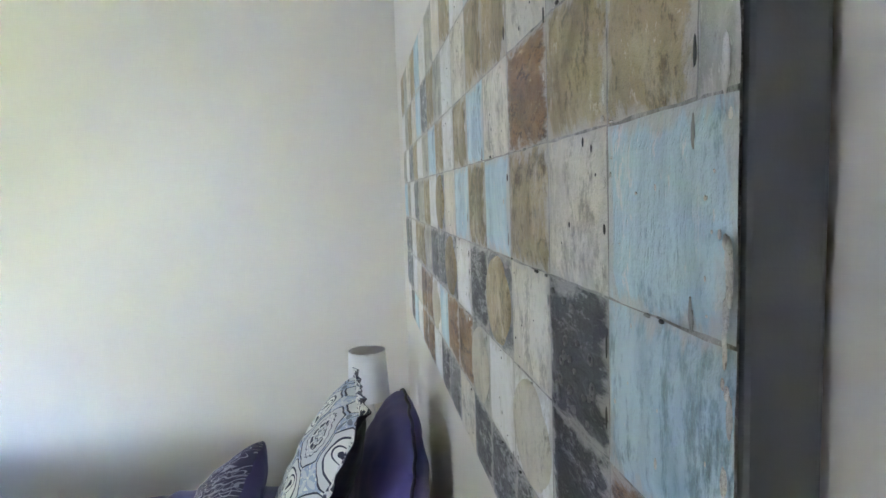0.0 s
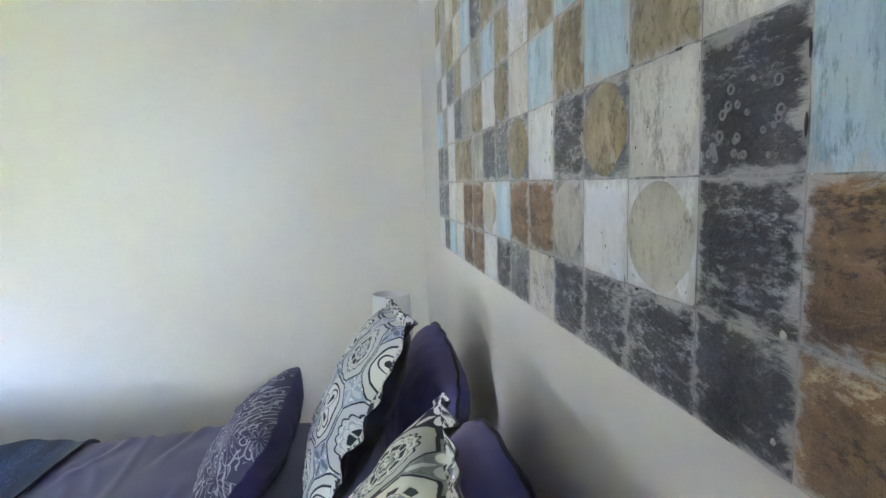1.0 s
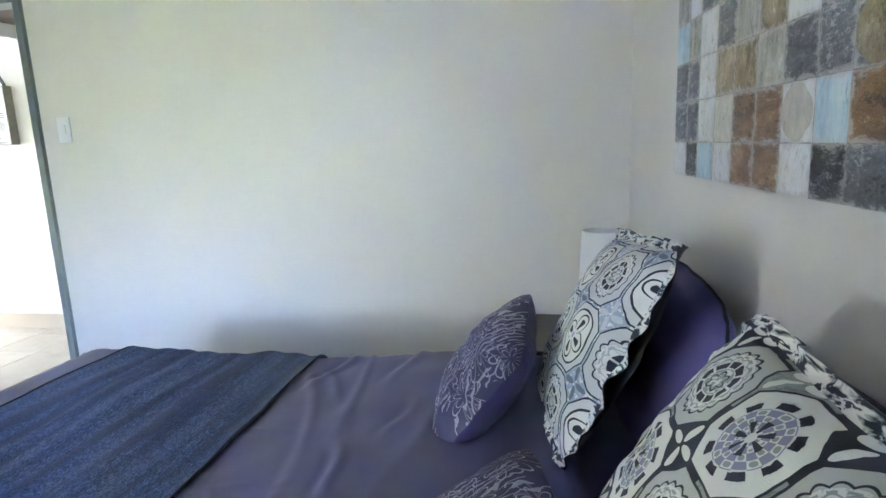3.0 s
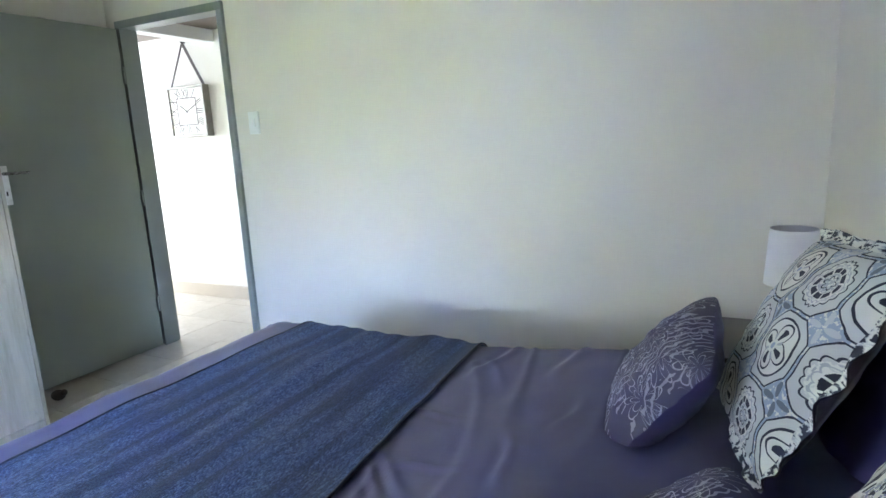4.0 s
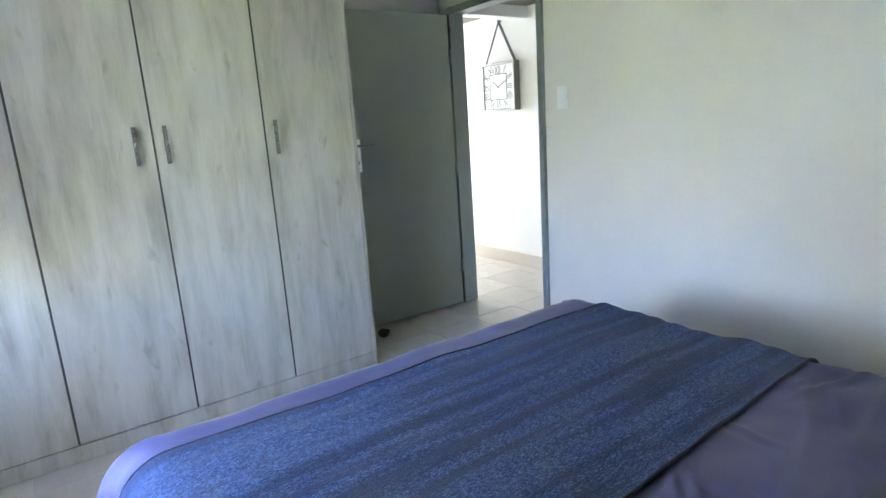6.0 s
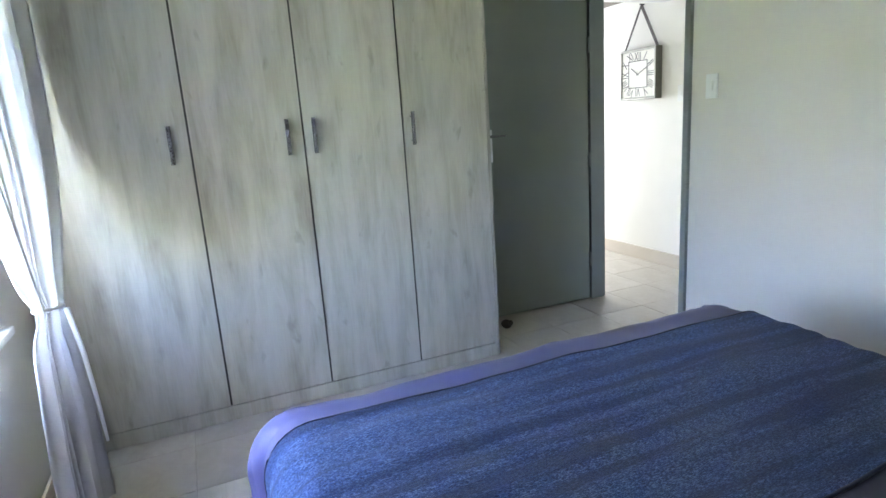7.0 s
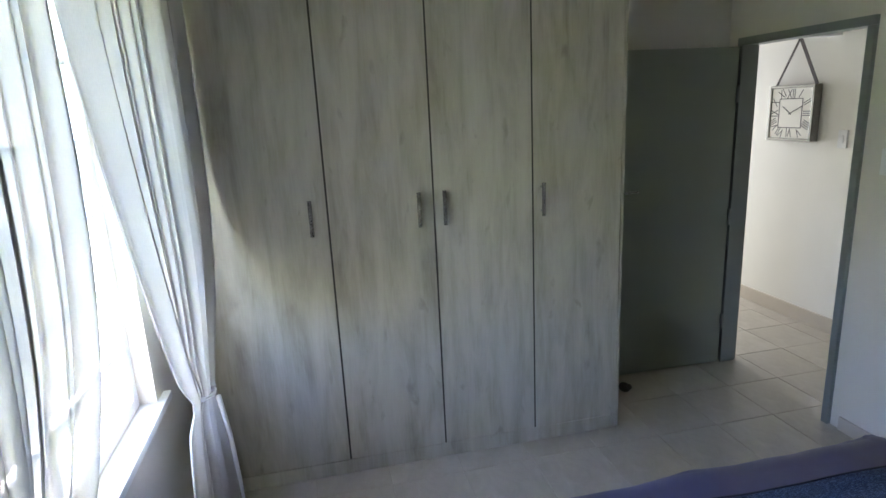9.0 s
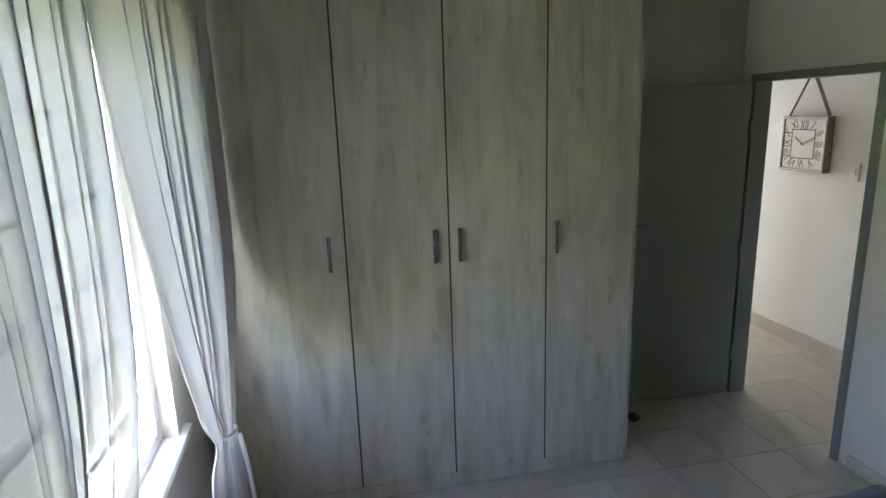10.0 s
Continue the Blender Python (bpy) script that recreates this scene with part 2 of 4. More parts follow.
EMB = embroidered()
SHAM_BLUE = medallion_print("blue_medallion_print", (0.70, 0.70, 0.67), (0.40, 0.43, 0.47), (0.022, 0.026, 0.055), (0.33, 0.39, 0.52), 3.4, 1.086, 0.885)
SHAM_GREEN = medallion_print("sage_medallion_print", (0.74, 0.73, 0.66), (0.32, 0.34, 0.31), (0.030, 0.030, 0.050), (0.27, 0.28, 0.38), 3.6, 0.34, 0.584, True)


def sheer(name, c, see):
    m = Mat(name, 0.8)
    weave = m.noise(420, 2, 0.5, m.mapped("Object", (1, 1, 0.25)))
    m.color(m.ramp(weave, (0.3, tuple(v * 0.9 for v in c)), (0.7, c)))
    tr = m.t.nodes.new("ShaderNodeBsdfTranslucent")
    tr.inputs["Color"].default_value = (*c, 1)
    clear = m.t.nodes.new("ShaderNodeBsdfTransparent")
    a, b = m.t.nodes.new("ShaderNodeMixShader"), m.t.nodes.new("ShaderNodeMixShader")
    a.inputs[0].default_value, b.inputs[0].default_value = 0.21, see
    m.link(m.b.outputs[0], a.inputs[1])
    m.link(tr.outputs[0], a.inputs[2])
    m.link(a.outputs[0], b.inputs[1])
    m.link(clear.outputs[0], b.inputs[2])
    m.link(b.outputs[0], m.t.nodes["Material Output"].inputs["Surface"])
    return m.m


VOILE = sheer("grey_voile", (0.50, 0.495, 0.49), 0.03)


def oil_paint(name, base, under, over, grain=22.0, amount=0.5, stretch=(1, 1.7, 0.8), wear=0.0, rubbed=True):
    """Thick worn paint: brushed streaks, scraped patches and specks, another stretch of them on each block."""
    base, under, over = (tuple(min(0.8, v * 1.28) for v in c) for c in (base, under, over))
    m = Mat(name, 0.5)
    r = m.rand()
    shift = m.t.nodes.new("ShaderNodeVectorMath")
    shift.operation = "ADD"
    spread = m.t.nodes.new("ShaderNodeCombineXYZ")
    for i, k in enumerate((17.0, 31.0, 53.0)):
        m.link(r * k, spread.inputs[i])
    m.link(m.mapped("Object", stretch), shift.inputs[0])
    m.link(spread.outputs[0], shift.inputs[1])
    vec = shift.outputs[0]
    streak = m.noise(grain, 7, 0.74, vec, 0.3)
    blot = m.noise(grain * 0.6, 7, 0.78, vec, 0.25)
    fine = m.noise(grain * 6, 4, 0.8, vec)
    lift = tuple(min(0.72, v * 1.5 + 0.06) for v in over)
    tone = streak * 0.45 + fine * 0.35 + blot * 0.2 + (r - 0.5) * 0.05 + wear
    c = m.ramp(tone, (0.40, tuple(v * 0.55 for v in under)), (0.45, under), (0.49, base), (0.545 + 0.05 * (1 - amount), base), (0.60, over), (0.66, lift))
    cloud = m.noise(grain * 0.75, 4, 0.65, vec, 0.6)
    c = m.mix(m.ramp(cloud, (0.44, (0, 0, 0)), (0.66, (0.75, 0.75, 0.75))), c, under)
    c = m.mix(m.ramp(cloud, (0.30, (0.5, 0.5, 0.5)), (0.42, (0, 0, 0))), c, over)
    c = m.mix(m.ramp(blot, (0.58, (0, 0, 0)), (0.66, (0.6, 0.6, 0.6))), c, over)
    if rubbed:
        # edges of each block rubbed down to the pale ground, with a ragged outline
        u, v = m.uv()
        rim = (u - 0.5).ab().mx((v - 0.5).ab()) * 2.0 + (m.noise(grain * 1.6, 5, 0.7, vec, 0.5) - 0.5) * 1.1
        c = m.mix(m.ramp(rim, (0.84, (0, 0, 0)), (1.02, (0.72, 0.72, 0.72))), c, (0.58, 0.56, 0.52))
    m.color(c)
    m.rough(blot * 0.5 + 0.2)
    m.bump(streak + blot * 1.1 + fine * 0.4, 0.7, 0.006)
    return m.m


PAINTS = {
    "K": oil_paint("charcoal_paint", (0.055, 0.056, 0.063), (0.028, 0.028, 0.032), (0.26, 0.26, 0.26), 26, 0.7, (1, 0.7, 1.8), 0.045),
    "S": oil_paint("slate_paint", (0.145, 0.15, 0.157), (0.072, 0.072, 0.076), (0.38, 0.39, 0.39), 26, 0.6, (1, 0.8, 1.5), 0.035),
    "W": oil_paint("chalk_paint", (0.68, 0.67, 0.645), (0.54, 0.53, 0.505), (0.70, 0.69, 0.67), 20, 0.3),
    "C": oil_paint("cream_paint", (0.60, 0.565, 0.495), (0.45, 0.415, 0.345), (0.64, 0.615, 0.56), 20, 0.35),
    "B": oil_paint("pale_blue_paint", (0.43, 0.55, 0.595), (0.25, 0.36, 0.42), (0.64, 0.70, 0.73), 16, 0.3, (1, 1.8, 0.5)),
    "O": oil_paint("ochre_paint", (0.33, 0.265, 0.15), (0.17, 0.13, 0.07), (0.52, 0.47, 0.36), 22, 0.6, (1, 1.3, 0.8)),
    "R": oil_paint("rust_paint", (0.235, 0.135, 0.068), (0.09, 0.055, 0.034), (0.42, 0.30, 0.17), 22, 0.5, (1, 0.7, 1.6), 0.02),
    "T": oil_paint("greige_paint", (0.47, 0.435, 0.36), (0.36, 0.33, 0.27), (0.52, 0.49, 0.42), 24, 0.4),
    "G": oil_paint("grey_green_paint", (0.36, 0.355, 0.30), (0.19, 0.185, 0.155), (0.54, 0.52, 0.465), 22, 0.5),
}
JOINT = oil_paint("canvas_ground", (0.30, 0.29, 0.27), (0.14, 0.13, 0.12), (0.50, 0.48, 0.45), 40, 0.7, rubbed=False)
CANVAS_SIDE = painted("charcoal_canvas_edge", (0.185, 0.19, 0.195), 0.8, 0.1, 500)


def grass():
    m = Mat("grass", 0.9)
    n = m.noise(0.7, 5)
    m.color(m.ramp(n + m.noise(30, 3) * 0.3, (0.4, (0.15, 0.183, 0.056)), (0.8, (0.25, 0.282, 0.108))))
    m.bump(m.noise(60, 3), 0.8, 0.05)
    return m.m


GRASS = grass()


# ---- building helpers ----
def box(bm, lo, hi, bevel=0.0, seg=2):
    """Adds a box from corner to corner, its edges rounded."""
    res = bmesh.ops.create_cube(bm, size=1.0)
    vs = res["verts"]
    size = [hi[i] - lo[i] for i in range(3)]
    for v in vs:
        v.co = Vector([(lo[i] + hi[i]) / 2 + v.co[i] * size[i] for i in range(3)])
    if bevel > 0:
        es = list({e for v in vs for e in v.link_edges})
        bmesh.ops.bevel(bm, geom=es, offset=min(bevel, 0.45 * min(abs(s) for s in size)), segments=seg, affect="EDGES", profile=0.6)
    return bm


def boxes(*args):
    bm = bmesh.new()
    for a in args:
        box(bm, *a)
    return bm


def tube(bm, points, radius, sides=10, cap=True):
    """A round bar along a line of points; radius may be one number or one each."""
    pts = [Vector(p) for p in points]
    radii = radius if isinstance(radius, (list, tuple)) else [radius] * len(pts)
    rings = []
    for i, p in enumerate(pts):
        d = (pts[min(i + 1, len(pts) - 1)] - pts[max(i - 1, 0)]).normalized()
        side = d.cross(Vector((0, 0, 1)) if abs(d.z) < 0.9 else Vector((0, 1, 0))).normalized()
        up = side.cross(d)
        rings.append([bm.verts.new(p + radii[i] * (math.cos(k * math.tau / sides) * side + math.sin(k * math.tau / sides) * up)) for k in range(sides)])
    for a, b in zip(rings, rings[1:]):
        for k in range(sides):
            bm.faces.new((a[k], a[(k + 1) % sides], b[(k + 1) % sides], b[k]))
    if cap:
        bm.faces.new(rings[0][::-1])
        bm.faces.new(rings[-1])
    return bm


def mesh_of(name, bm, material, smooth=False):
    bmesh.ops.recalc_face_normals(bm, faces=bm.faces)
    me = bpy.data.meshes.new(name)
    bm.to_mesh(me)
    bm.free()
    for mat in material if isinstance(material, (list, tuple)) else [material]:
        me.materials.append(mat)
    if smooth:
        for p in me.polygons:
            p.use_smooth = True
    return me


def part(name, bm, material, parent=None, label="", smooth=False):
    ob = new(name, mesh_of(name, bm, material, smooth))
    if parent:
        ob.parent = parent
    return tagged(ob, label) if label else ob


def thing(name, label, category, m=None, group=""):
    ob = new(name)
    if m is not None:
        ob.matrix_world = m
    return tagged(ob, label, category, group)


def structure(name, bm, material, label, category, smooth=False):
    return tagged(part(name, bm, material, None, "", smooth), label, category, "", "structure")


# ---- the room ----
# far wall y 2.62, wardrobe wall x -3.80, window wall y -0.62; the bed's wall leans a little off square
YF, XL, YW, H = 2.62, -3.80, -0.62, 2.62
SKEW = math.atan(0.12)
HEAD = pose(0.305, 0.43, 0, 0, 0, math.degrees(SKEW))  # local y runs along the bed's wall, -x into the room


DX0, DX1, DH = -3.70, -2.812, 2.075  # rough opening of the bedroom door
far = boxes(((DX1, YF, 0), (0.5, YF + 0.088, H)), ((DX0, YF, DH), (DX1, YF + 0.088, H)), ((XL - 0.12, YF, 0), (DX0, YF + 0.088, H)))
structure("wall_north", far, WALL, "smooth pale grey-cream painted bedroom wall with a doorway", "wall")
structure("wall_west", boxes(((XL - 0.12, YW - 0.24, 0), (XL, YF, H))), WALL, "pale grey-cream painted wall behind the wardrobe", "wall")
WX0, WX1, WZ0, WZ1 = -2.70, -1.40, 0.73, 2.20
wsouth = boxes(((XL, YW - 0.24, 0), (0.9, YW, WZ0)), ((XL, YW - 0.24, WZ1), (0.9, YW, H)), ((XL, YW - 0.24, WZ0), (WX0, YW, WZ1)), ((WX1, YW - 0.24, WZ0), (0.9, YW, WZ1)))
structure("wall_south", wsouth, WALL, "painted wall with the wide curtained window", "wall")
head = boxes(((0, -1.6, 0), (0.12, 2.30, H)))
wall_east = structure("wall_east", head, WALL, "cream painted wall behind the bed head", "wall")
wall_east.matrix_world = HEAD
structure("ceiling", boxes(((XL - 0.2, YW - 0.3, H), (1.0, YF + 0.13, H + 0.1))), CEIL, "plain white painted ceiling", "ceiling")
structure("floor", boxes(((-7.2, YW - 0.24, -0.12), (1.0, 4.0, -0.003))), GROUT, "floor screed and grout under pale tiles", "floor")
structure("ground", boxes(((-60, -90, -0.45), (60, YW - 0.3, -0.40))), GRASS, "sunlit green lawn outside the window", "ground")
# unseen wall, added to cut the skylight that reaches the bed end
structure("wall_outside", boxes(((-3.5, -7.2, -0.45), (-3.2, YW - 0.25, 3.4))), BLOCK_PALE, "unseen pale wall added outside the window to block sky light", "wall")
# short unseen wall, added to shade the wardrobe's left doors
structure("wall_porch", boxes(((-0.80, -1.38, -0.45), (-0.50, YW - 0.25, 3.4))), BLOCK_DARK, "short unseen dark brown wall added outside to keep light off the wardrobe", "wall")
# passage behind the door
structure("wall_passage", boxes(((-7.2, 3.64, 0), (-1.0, 3.76, H))), HALL, "bright white passage wall with a hanging clock", "wall")
structure("wall_passage_end", boxes(((-7.32, YF, 0), (-7.2, 3.76, H))), HALL, "white end wall of the passage", "wall")
structure("wall_passage_side", boxes(((-7.2, YF + 0.0, 0), (XL - 0.12, YF + 0.088, H))), HALL, "white passage wall beside the bedroom", "wall")
structure("wall_passage_near", boxes(((-1.12, YF + 0.088, 0), (-1.0, 3.64, H))), HALL, "white end wall of the passage near the bedroom", "wall")
structure("ceiling_passage", boxes(((-7.2, YF + 0.088, 2.20), (-1.0, 3.64, 2.3))), BROWN_BOARD, "dark brown boarded passage ceiling", "ceiling")
structure("beam", boxes(((-4.09, YF + 0.088, 2.105), (-3.97, 3.64, 2.198), 0.004)), CEIL, "white painted beam across the passage", "beam")
for lo, hi in (((-7.2, 3.622, 0), (-1.0, 3.64, 0.115)),):
    structure("baseboard", boxes((lo, hi, 0.004)), SKIRT, "pale tiled skirting along the passage wall", "baseboard")
structure("baseboard", boxes(((DX1 + 0.055, YF - 0.012, 0), (0.02, YF, 0.075), 0.003)), SKIRT, "low pale skirting along the bedroom wall", "baseboard")
structure("baseboard", boxes(((XL, YW, 0), (0.36, YW + 0.012, 0.075), 0.003)), SKIRT, "low pale skirting below the window", "baseboard")


# ---- window ----
def window():
    w = structure("window_1", boxes(((WX0, YW - 0.12, WZ0), (WX0 + 0.05, YW - 0.06, WZ1), 0.004), ((WX1 - 0.05, YW - 0.12, WZ0), (WX1, YW - 0.06, WZ1), 0.004), ((WX0 + 0.05, YW - 0.12, WZ1 - 0.05), (WX1 - 0.05, YW - 0.06, WZ1), 0.004), ((WX0 + 0.05, YW - 0.12, WZ0), (WX1 - 0.05, YW - 0.06, WZ0 + 0.05), 0.004)), WHITE_PLASTIC, "white painted window with small panes, in bright daylight", "window")
    xs = [WX0 + 0.05, -2.05, WX1 - 0.05]
    zs = [WZ0 + 0.05, 0.97, 1.21, 1.455, 1.70, 1.95, WZ1 - 0.05]
    for x in xs[1:-1]:
        part("mullion", boxes(((x - 0.020, YW - 0.11, zs[0]), (x + 0.020, YW - 0.07, zs[-1]), 0.003)), WHITE_PLASTIC, w)
    for z in zs[1:-1]:
        part("glazing_bar", boxes(((xs[0], YW - 0.105, z - 0.010), (xs[-1], YW - 0.075, z + 0.010), 0.003)), WHITE_PLASTIC, w)
    glass = Mat("window_glass", 0.02)
    glass.b.inputs["Transmission Weight"].default_value = 1.0
    glass.b.inputs["IOR"].default_value = 1.02
    pane = mesh_of("pane", boxes(((xs[0], YW - 0.092, 0), (xs[1], YW - 0.088, 1))), glass.m)
    for i in range(2):
        ob = new("pane", pane)
        ob.parent = w
        ob.matrix_local = Matrix.Translation((xs[i], 0, zs[0])) @ Matrix.Diagonal(((xs[i + 1] - xs[i]) / (xs[1] - xs[0]), 1, zs[-1] - zs[0], 1)) @ Matrix.Translation((-xs[0], 0, 0))
        ob.visible_shadow = False
    part("window_sill", boxes(((WX0 - 0.10, YW - 0.06, WZ0 - 0.03), (WX1 + 0.03, YW + 0.03, WZ0 + 0.002), 0.006)), WHITE_PLASTIC, w, "white painted sill")


window()


def curtain(name, label, top, tie, foot, depth, seed, tie_label):
    """A gathered voile curtain, drawn in by a tie-back."""
    zt, zk, zb = 2.40, 0.85, 0.03
    rnd = random.Random(seed)
    ph = [rnd.uniform(0, math.tau) for _ in range(6)]
    bm = bmesh.new()
    n, rows = 260, 80
    grid = []
    for j in range(rows + 1):
        z = zt + (zb - zt) * j / rows
        if z > zk:
            f = (zt - z) / (zt - zk)
            lo, hi = top[0] + (tie[0] - top[0]) * f ** 5.0, top[1] + (tie[1] - top[1]) * f ** 2.0
            amp = 0.026 + 0.010 * f
        else:
            f = min(1, (zk - z) / 0.45) ** 0.7
            lo, hi = tie[0] + (foot[0] - tie[0]) * f, tie[1] + (foot[1] - tie[1]) * f
            amp = 0.030 + 0.010 * f
        pinch = 1 - 0.55 * math.exp(-((z - zk) / 0.06) ** 2)
        head = min(1.0, math.exp(-((z - zt + 0.05) / 0.09) ** 2))
        row = []
        for i in range(n + 1):
            s = i / n
            # folds of uneven width that wander a little on their way down
            q = s * 40 + ph[0] + 2.4 * math.sin(4.3 * s + 0.5 * z + ph[3]) + 0.5 * math.sin(1.7 * z + 8 * s + ph[4])
            soft = 0.6 + 0.4 * math.sin(s * 7 + ph[5] + 0.4 * z)
            w = 0.55 * math.sin(q) * soft + 0.16 * math.sin(s * 83 + ph[1] + z * 0.9) * (1.2 - soft) + 0.35 * math.sin(s * 13 + ph[2])
            w = w * (1 - 0.6 * head) + 0.30 * head * math.sin(s * 230 + 0.6 * math.sin(z * 60))
            x = lo + (hi - lo) * s + (hi - lo) * 0.018 * math.sin(2 * q + 0.6) * (1 - 0.7 * head)
            row.append(bm.verts.new((x, depth[0] + (depth[1] - depth[0]) * s + amp * w * pinch + 0.03 * (1 - pinch), z)))
        grid.append(row)
    for a, b in zip(grid, grid[1:]):
        for i in range(n):
            bm.faces.new((a[i], a[i + 1], b[i + 1], b[i]))
    c = thing(name, label, "curtain")
    part("drape", bm, VOILE, c, "", True)
    mid, yk = (tie[0] + tie[1]) / 2, (depth[0] + depth[1]) / 2
    ring = bmesh.new()
    pts = [(mid + 0.070 * math.cos(a), yk + 0.012 + 0.036 * math.sin(a), 0.85 + 0.012 * math.cos(a)) for a in [k * math.tau / 20 for k in range(21)]]
    tube(ring, pts, [0.006 + 0.003 * math.sin(k * 1.9) for k in range(21)], 8, False)
    part("tie_back", ring, TIE, c, tie_label, True)
    # pale strip below the tie, standing in for a sunlit streak on the curtain
    tail = bmesh.new()
    tube(tail, [(mid + 0.03, yk + 0.065, zk), (mid + 0.01, yk + 0.080, zk - 0.16), (mid - 0.02, yk + 0.085, zk - 0.36), (mid - 0.04, yk + 0.085, zk - 0.5)], [0.009, 0.008, 0.007, 0.005], 6)
    part("tie_tail", tail, TIE, c, "pale strip set as a streak of sun below the tie", True)
    return c


TIE = cloth("pale_ribbon", (0.74, 0.74, 0.76), (0.84, 0.84, 0.86), 300)
curtain("curtain", "grey voile curtain drawn back with a pale ribbon, beside the wardrobe", (-3.085, -1.87), (-2.56, -2.37), (-2.74, -2.23), (-0.40, -0.43), 3, "pale ribbon tie-back")
curtain("curtain", "grey voile curtain drawn back towards the bed", (-1.89, -0.88), (-1.32, -1.14), (-1.40, -1.06), (-0.45, -0.45), 8, "pale ribbon tie-back")
rail = thing("curtain_rail", "slim white curtain rail above the window", "curtain rail")
bm = bmesh.new()
tube(bm, [(-3.09, -0.43, 2.41), (-0.85, -0.43, 2.41)], 0.012, 10)
part("rod", bm, WHITE_PLASTIC, rail, "", True)
for x in (-3.05, -2.0, -0.92):
    part("bracket", boxes(((x - 0.012, YW, 2.398), (x + 0.012, -0.42, 2.422), 0.003)), WHITE_PLASTIC, rail)

# ---- bedroom door ----
frame_1 = structure("door_frame", boxes(((DX0, YF - 0.022, 0), (-3.652, YF + 0.092, 2.03), 0.004), ((-2.852, YF - 0.022, 0), (DX1, YF + 0.092, 2.03), 0.004), ((DX0, YF - 0.022, 2.03), (DX1, YF + 0.092, DH), 0.004)), STEEL_PAINT, "grey-green enamelled pressed-steel door frame", "door frame")
part("rebate", boxes(((-3.652, YF - 0.035, 0), (-3.641, YF + 0.07, 2.03), 0.002)), STEEL_PAINT, frame_1)
part("strike_plate", boxes(((-2.857, YF - 0.012, 1.02), (-2.850, YF + 0.02, 1.16), 0.002)), DARK_METAL, frame_1, "dark strike plate")

door = structure("door_1", boxes(((0, -0.041, 0.012), (0.815, 0, 2.022), 0.003)), DOOR_PAINT, "flat grey-green door standing wide open beside the wardrobe", "door")
door.matrix_world = pose(-3.640, 2.565, 0, 0, 0, -91.0)
plate = part("lock_plate", boxes(((0.735, 0.0, 1.05), (0.775, 0.006, 1.252), 0.003)), CHROME, door, "satin steel lock plate")
bm = bmesh.new()
tube(bm, [(0.755, 0.004, 1.212), (0.755, 0.045, 1.212), (0.745, 0.052, 1.212), (0.655, 0.052, 1.212)], [0.010, 0.009, 0.0085, 0.008], 10)
part("lever", bm, HANDLE, plate, "satin steel lever handle", True)
part("keyhole", boxes(((0.751, 0.0055, 1.097), (0.759, 0.0075, 1.120), 0.001)), DARK_METAL, plate)
for z in (0.3, 1.0, 1.75):
    bm = bmesh.new()
    tube(bm, [(0.0, 0.008, z - 0.05), (0.0, 0.008, z + 0.05)], 0.008, 8)
    part("hinge", bm, STEEL_PAINT, door, "", True)

stop = thing("door_stop", "small dark brown door stop on the tiles", "door stop", pose(-3.47, 1.775, 0, 0, 0, 20))
bm = bmesh.new()
bmesh.ops.create_uvsphere(bm, u_segments=14, v_segments=8, radius=0.038, matrix=Matrix.Translation((0, 0, 0.030)) @ Matrix.Diagonal((1, 0.8, 0.78, 1)))
BROWN = painted("brown_rubber", (0.045, 0.032, 0.025), 0.6, 0.2)
part("body", bm, BROWN, stop, "", True)
bm = bmesh.new()
bmesh.ops.create_uvsphere(bm, u_segments=10, v_segments=6, radius=0.018, matrix=Matrix.Translation((0.035, 0, 0.045)))
part("knob", bm, BROWN, stop, "", True)

# ---- light switches ----


def switch(x, y, z, label):
    s = thing("light_switch", label, "light switch", pose(x, y, z))
    part("cover", boxes(((-0.037, -0.010, -0.062), (0.037, 0, 0.062), 0.004)), WHITE_PLASTIC, s)
    part("rocker", boxes(((-0.012, -0.015, -0.024), (0.012, -0.009, 0.024), 0.002)), WHITE_PLASTIC, s)


switch(-2.675, YF, 1.415, "white light switch on the bedroom wall beside the door")
switch(-3.875, 3.64, 1.412, "white light switch on the passage wall beside the clock")

# ---- wardrobe ----
WF, WR = -3.12, 1.535  # front of the doors, right end
seams = [YW + 0.014, 0.080, 0.565, 1.052, WR]
wardrobe = thing("wardrobe", "tall fitted wardrobe in washed grey oak with four doors", "wardrobe")
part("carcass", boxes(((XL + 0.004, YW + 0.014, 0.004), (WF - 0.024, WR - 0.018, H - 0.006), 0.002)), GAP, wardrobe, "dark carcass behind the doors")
part("side_panel", boxes(((XL + 0.004, WR - 0.017, 0.004), (WF - 0.003, WR, H - 0.006), 0.002)), OAK, wardrobe)
part("plinth", boxes(((WF - 0.023, YW + 0.014, 0.004), (WF - 0.006, WR - 0.018, 0.078), 0.002)), OAK, wardrobe)
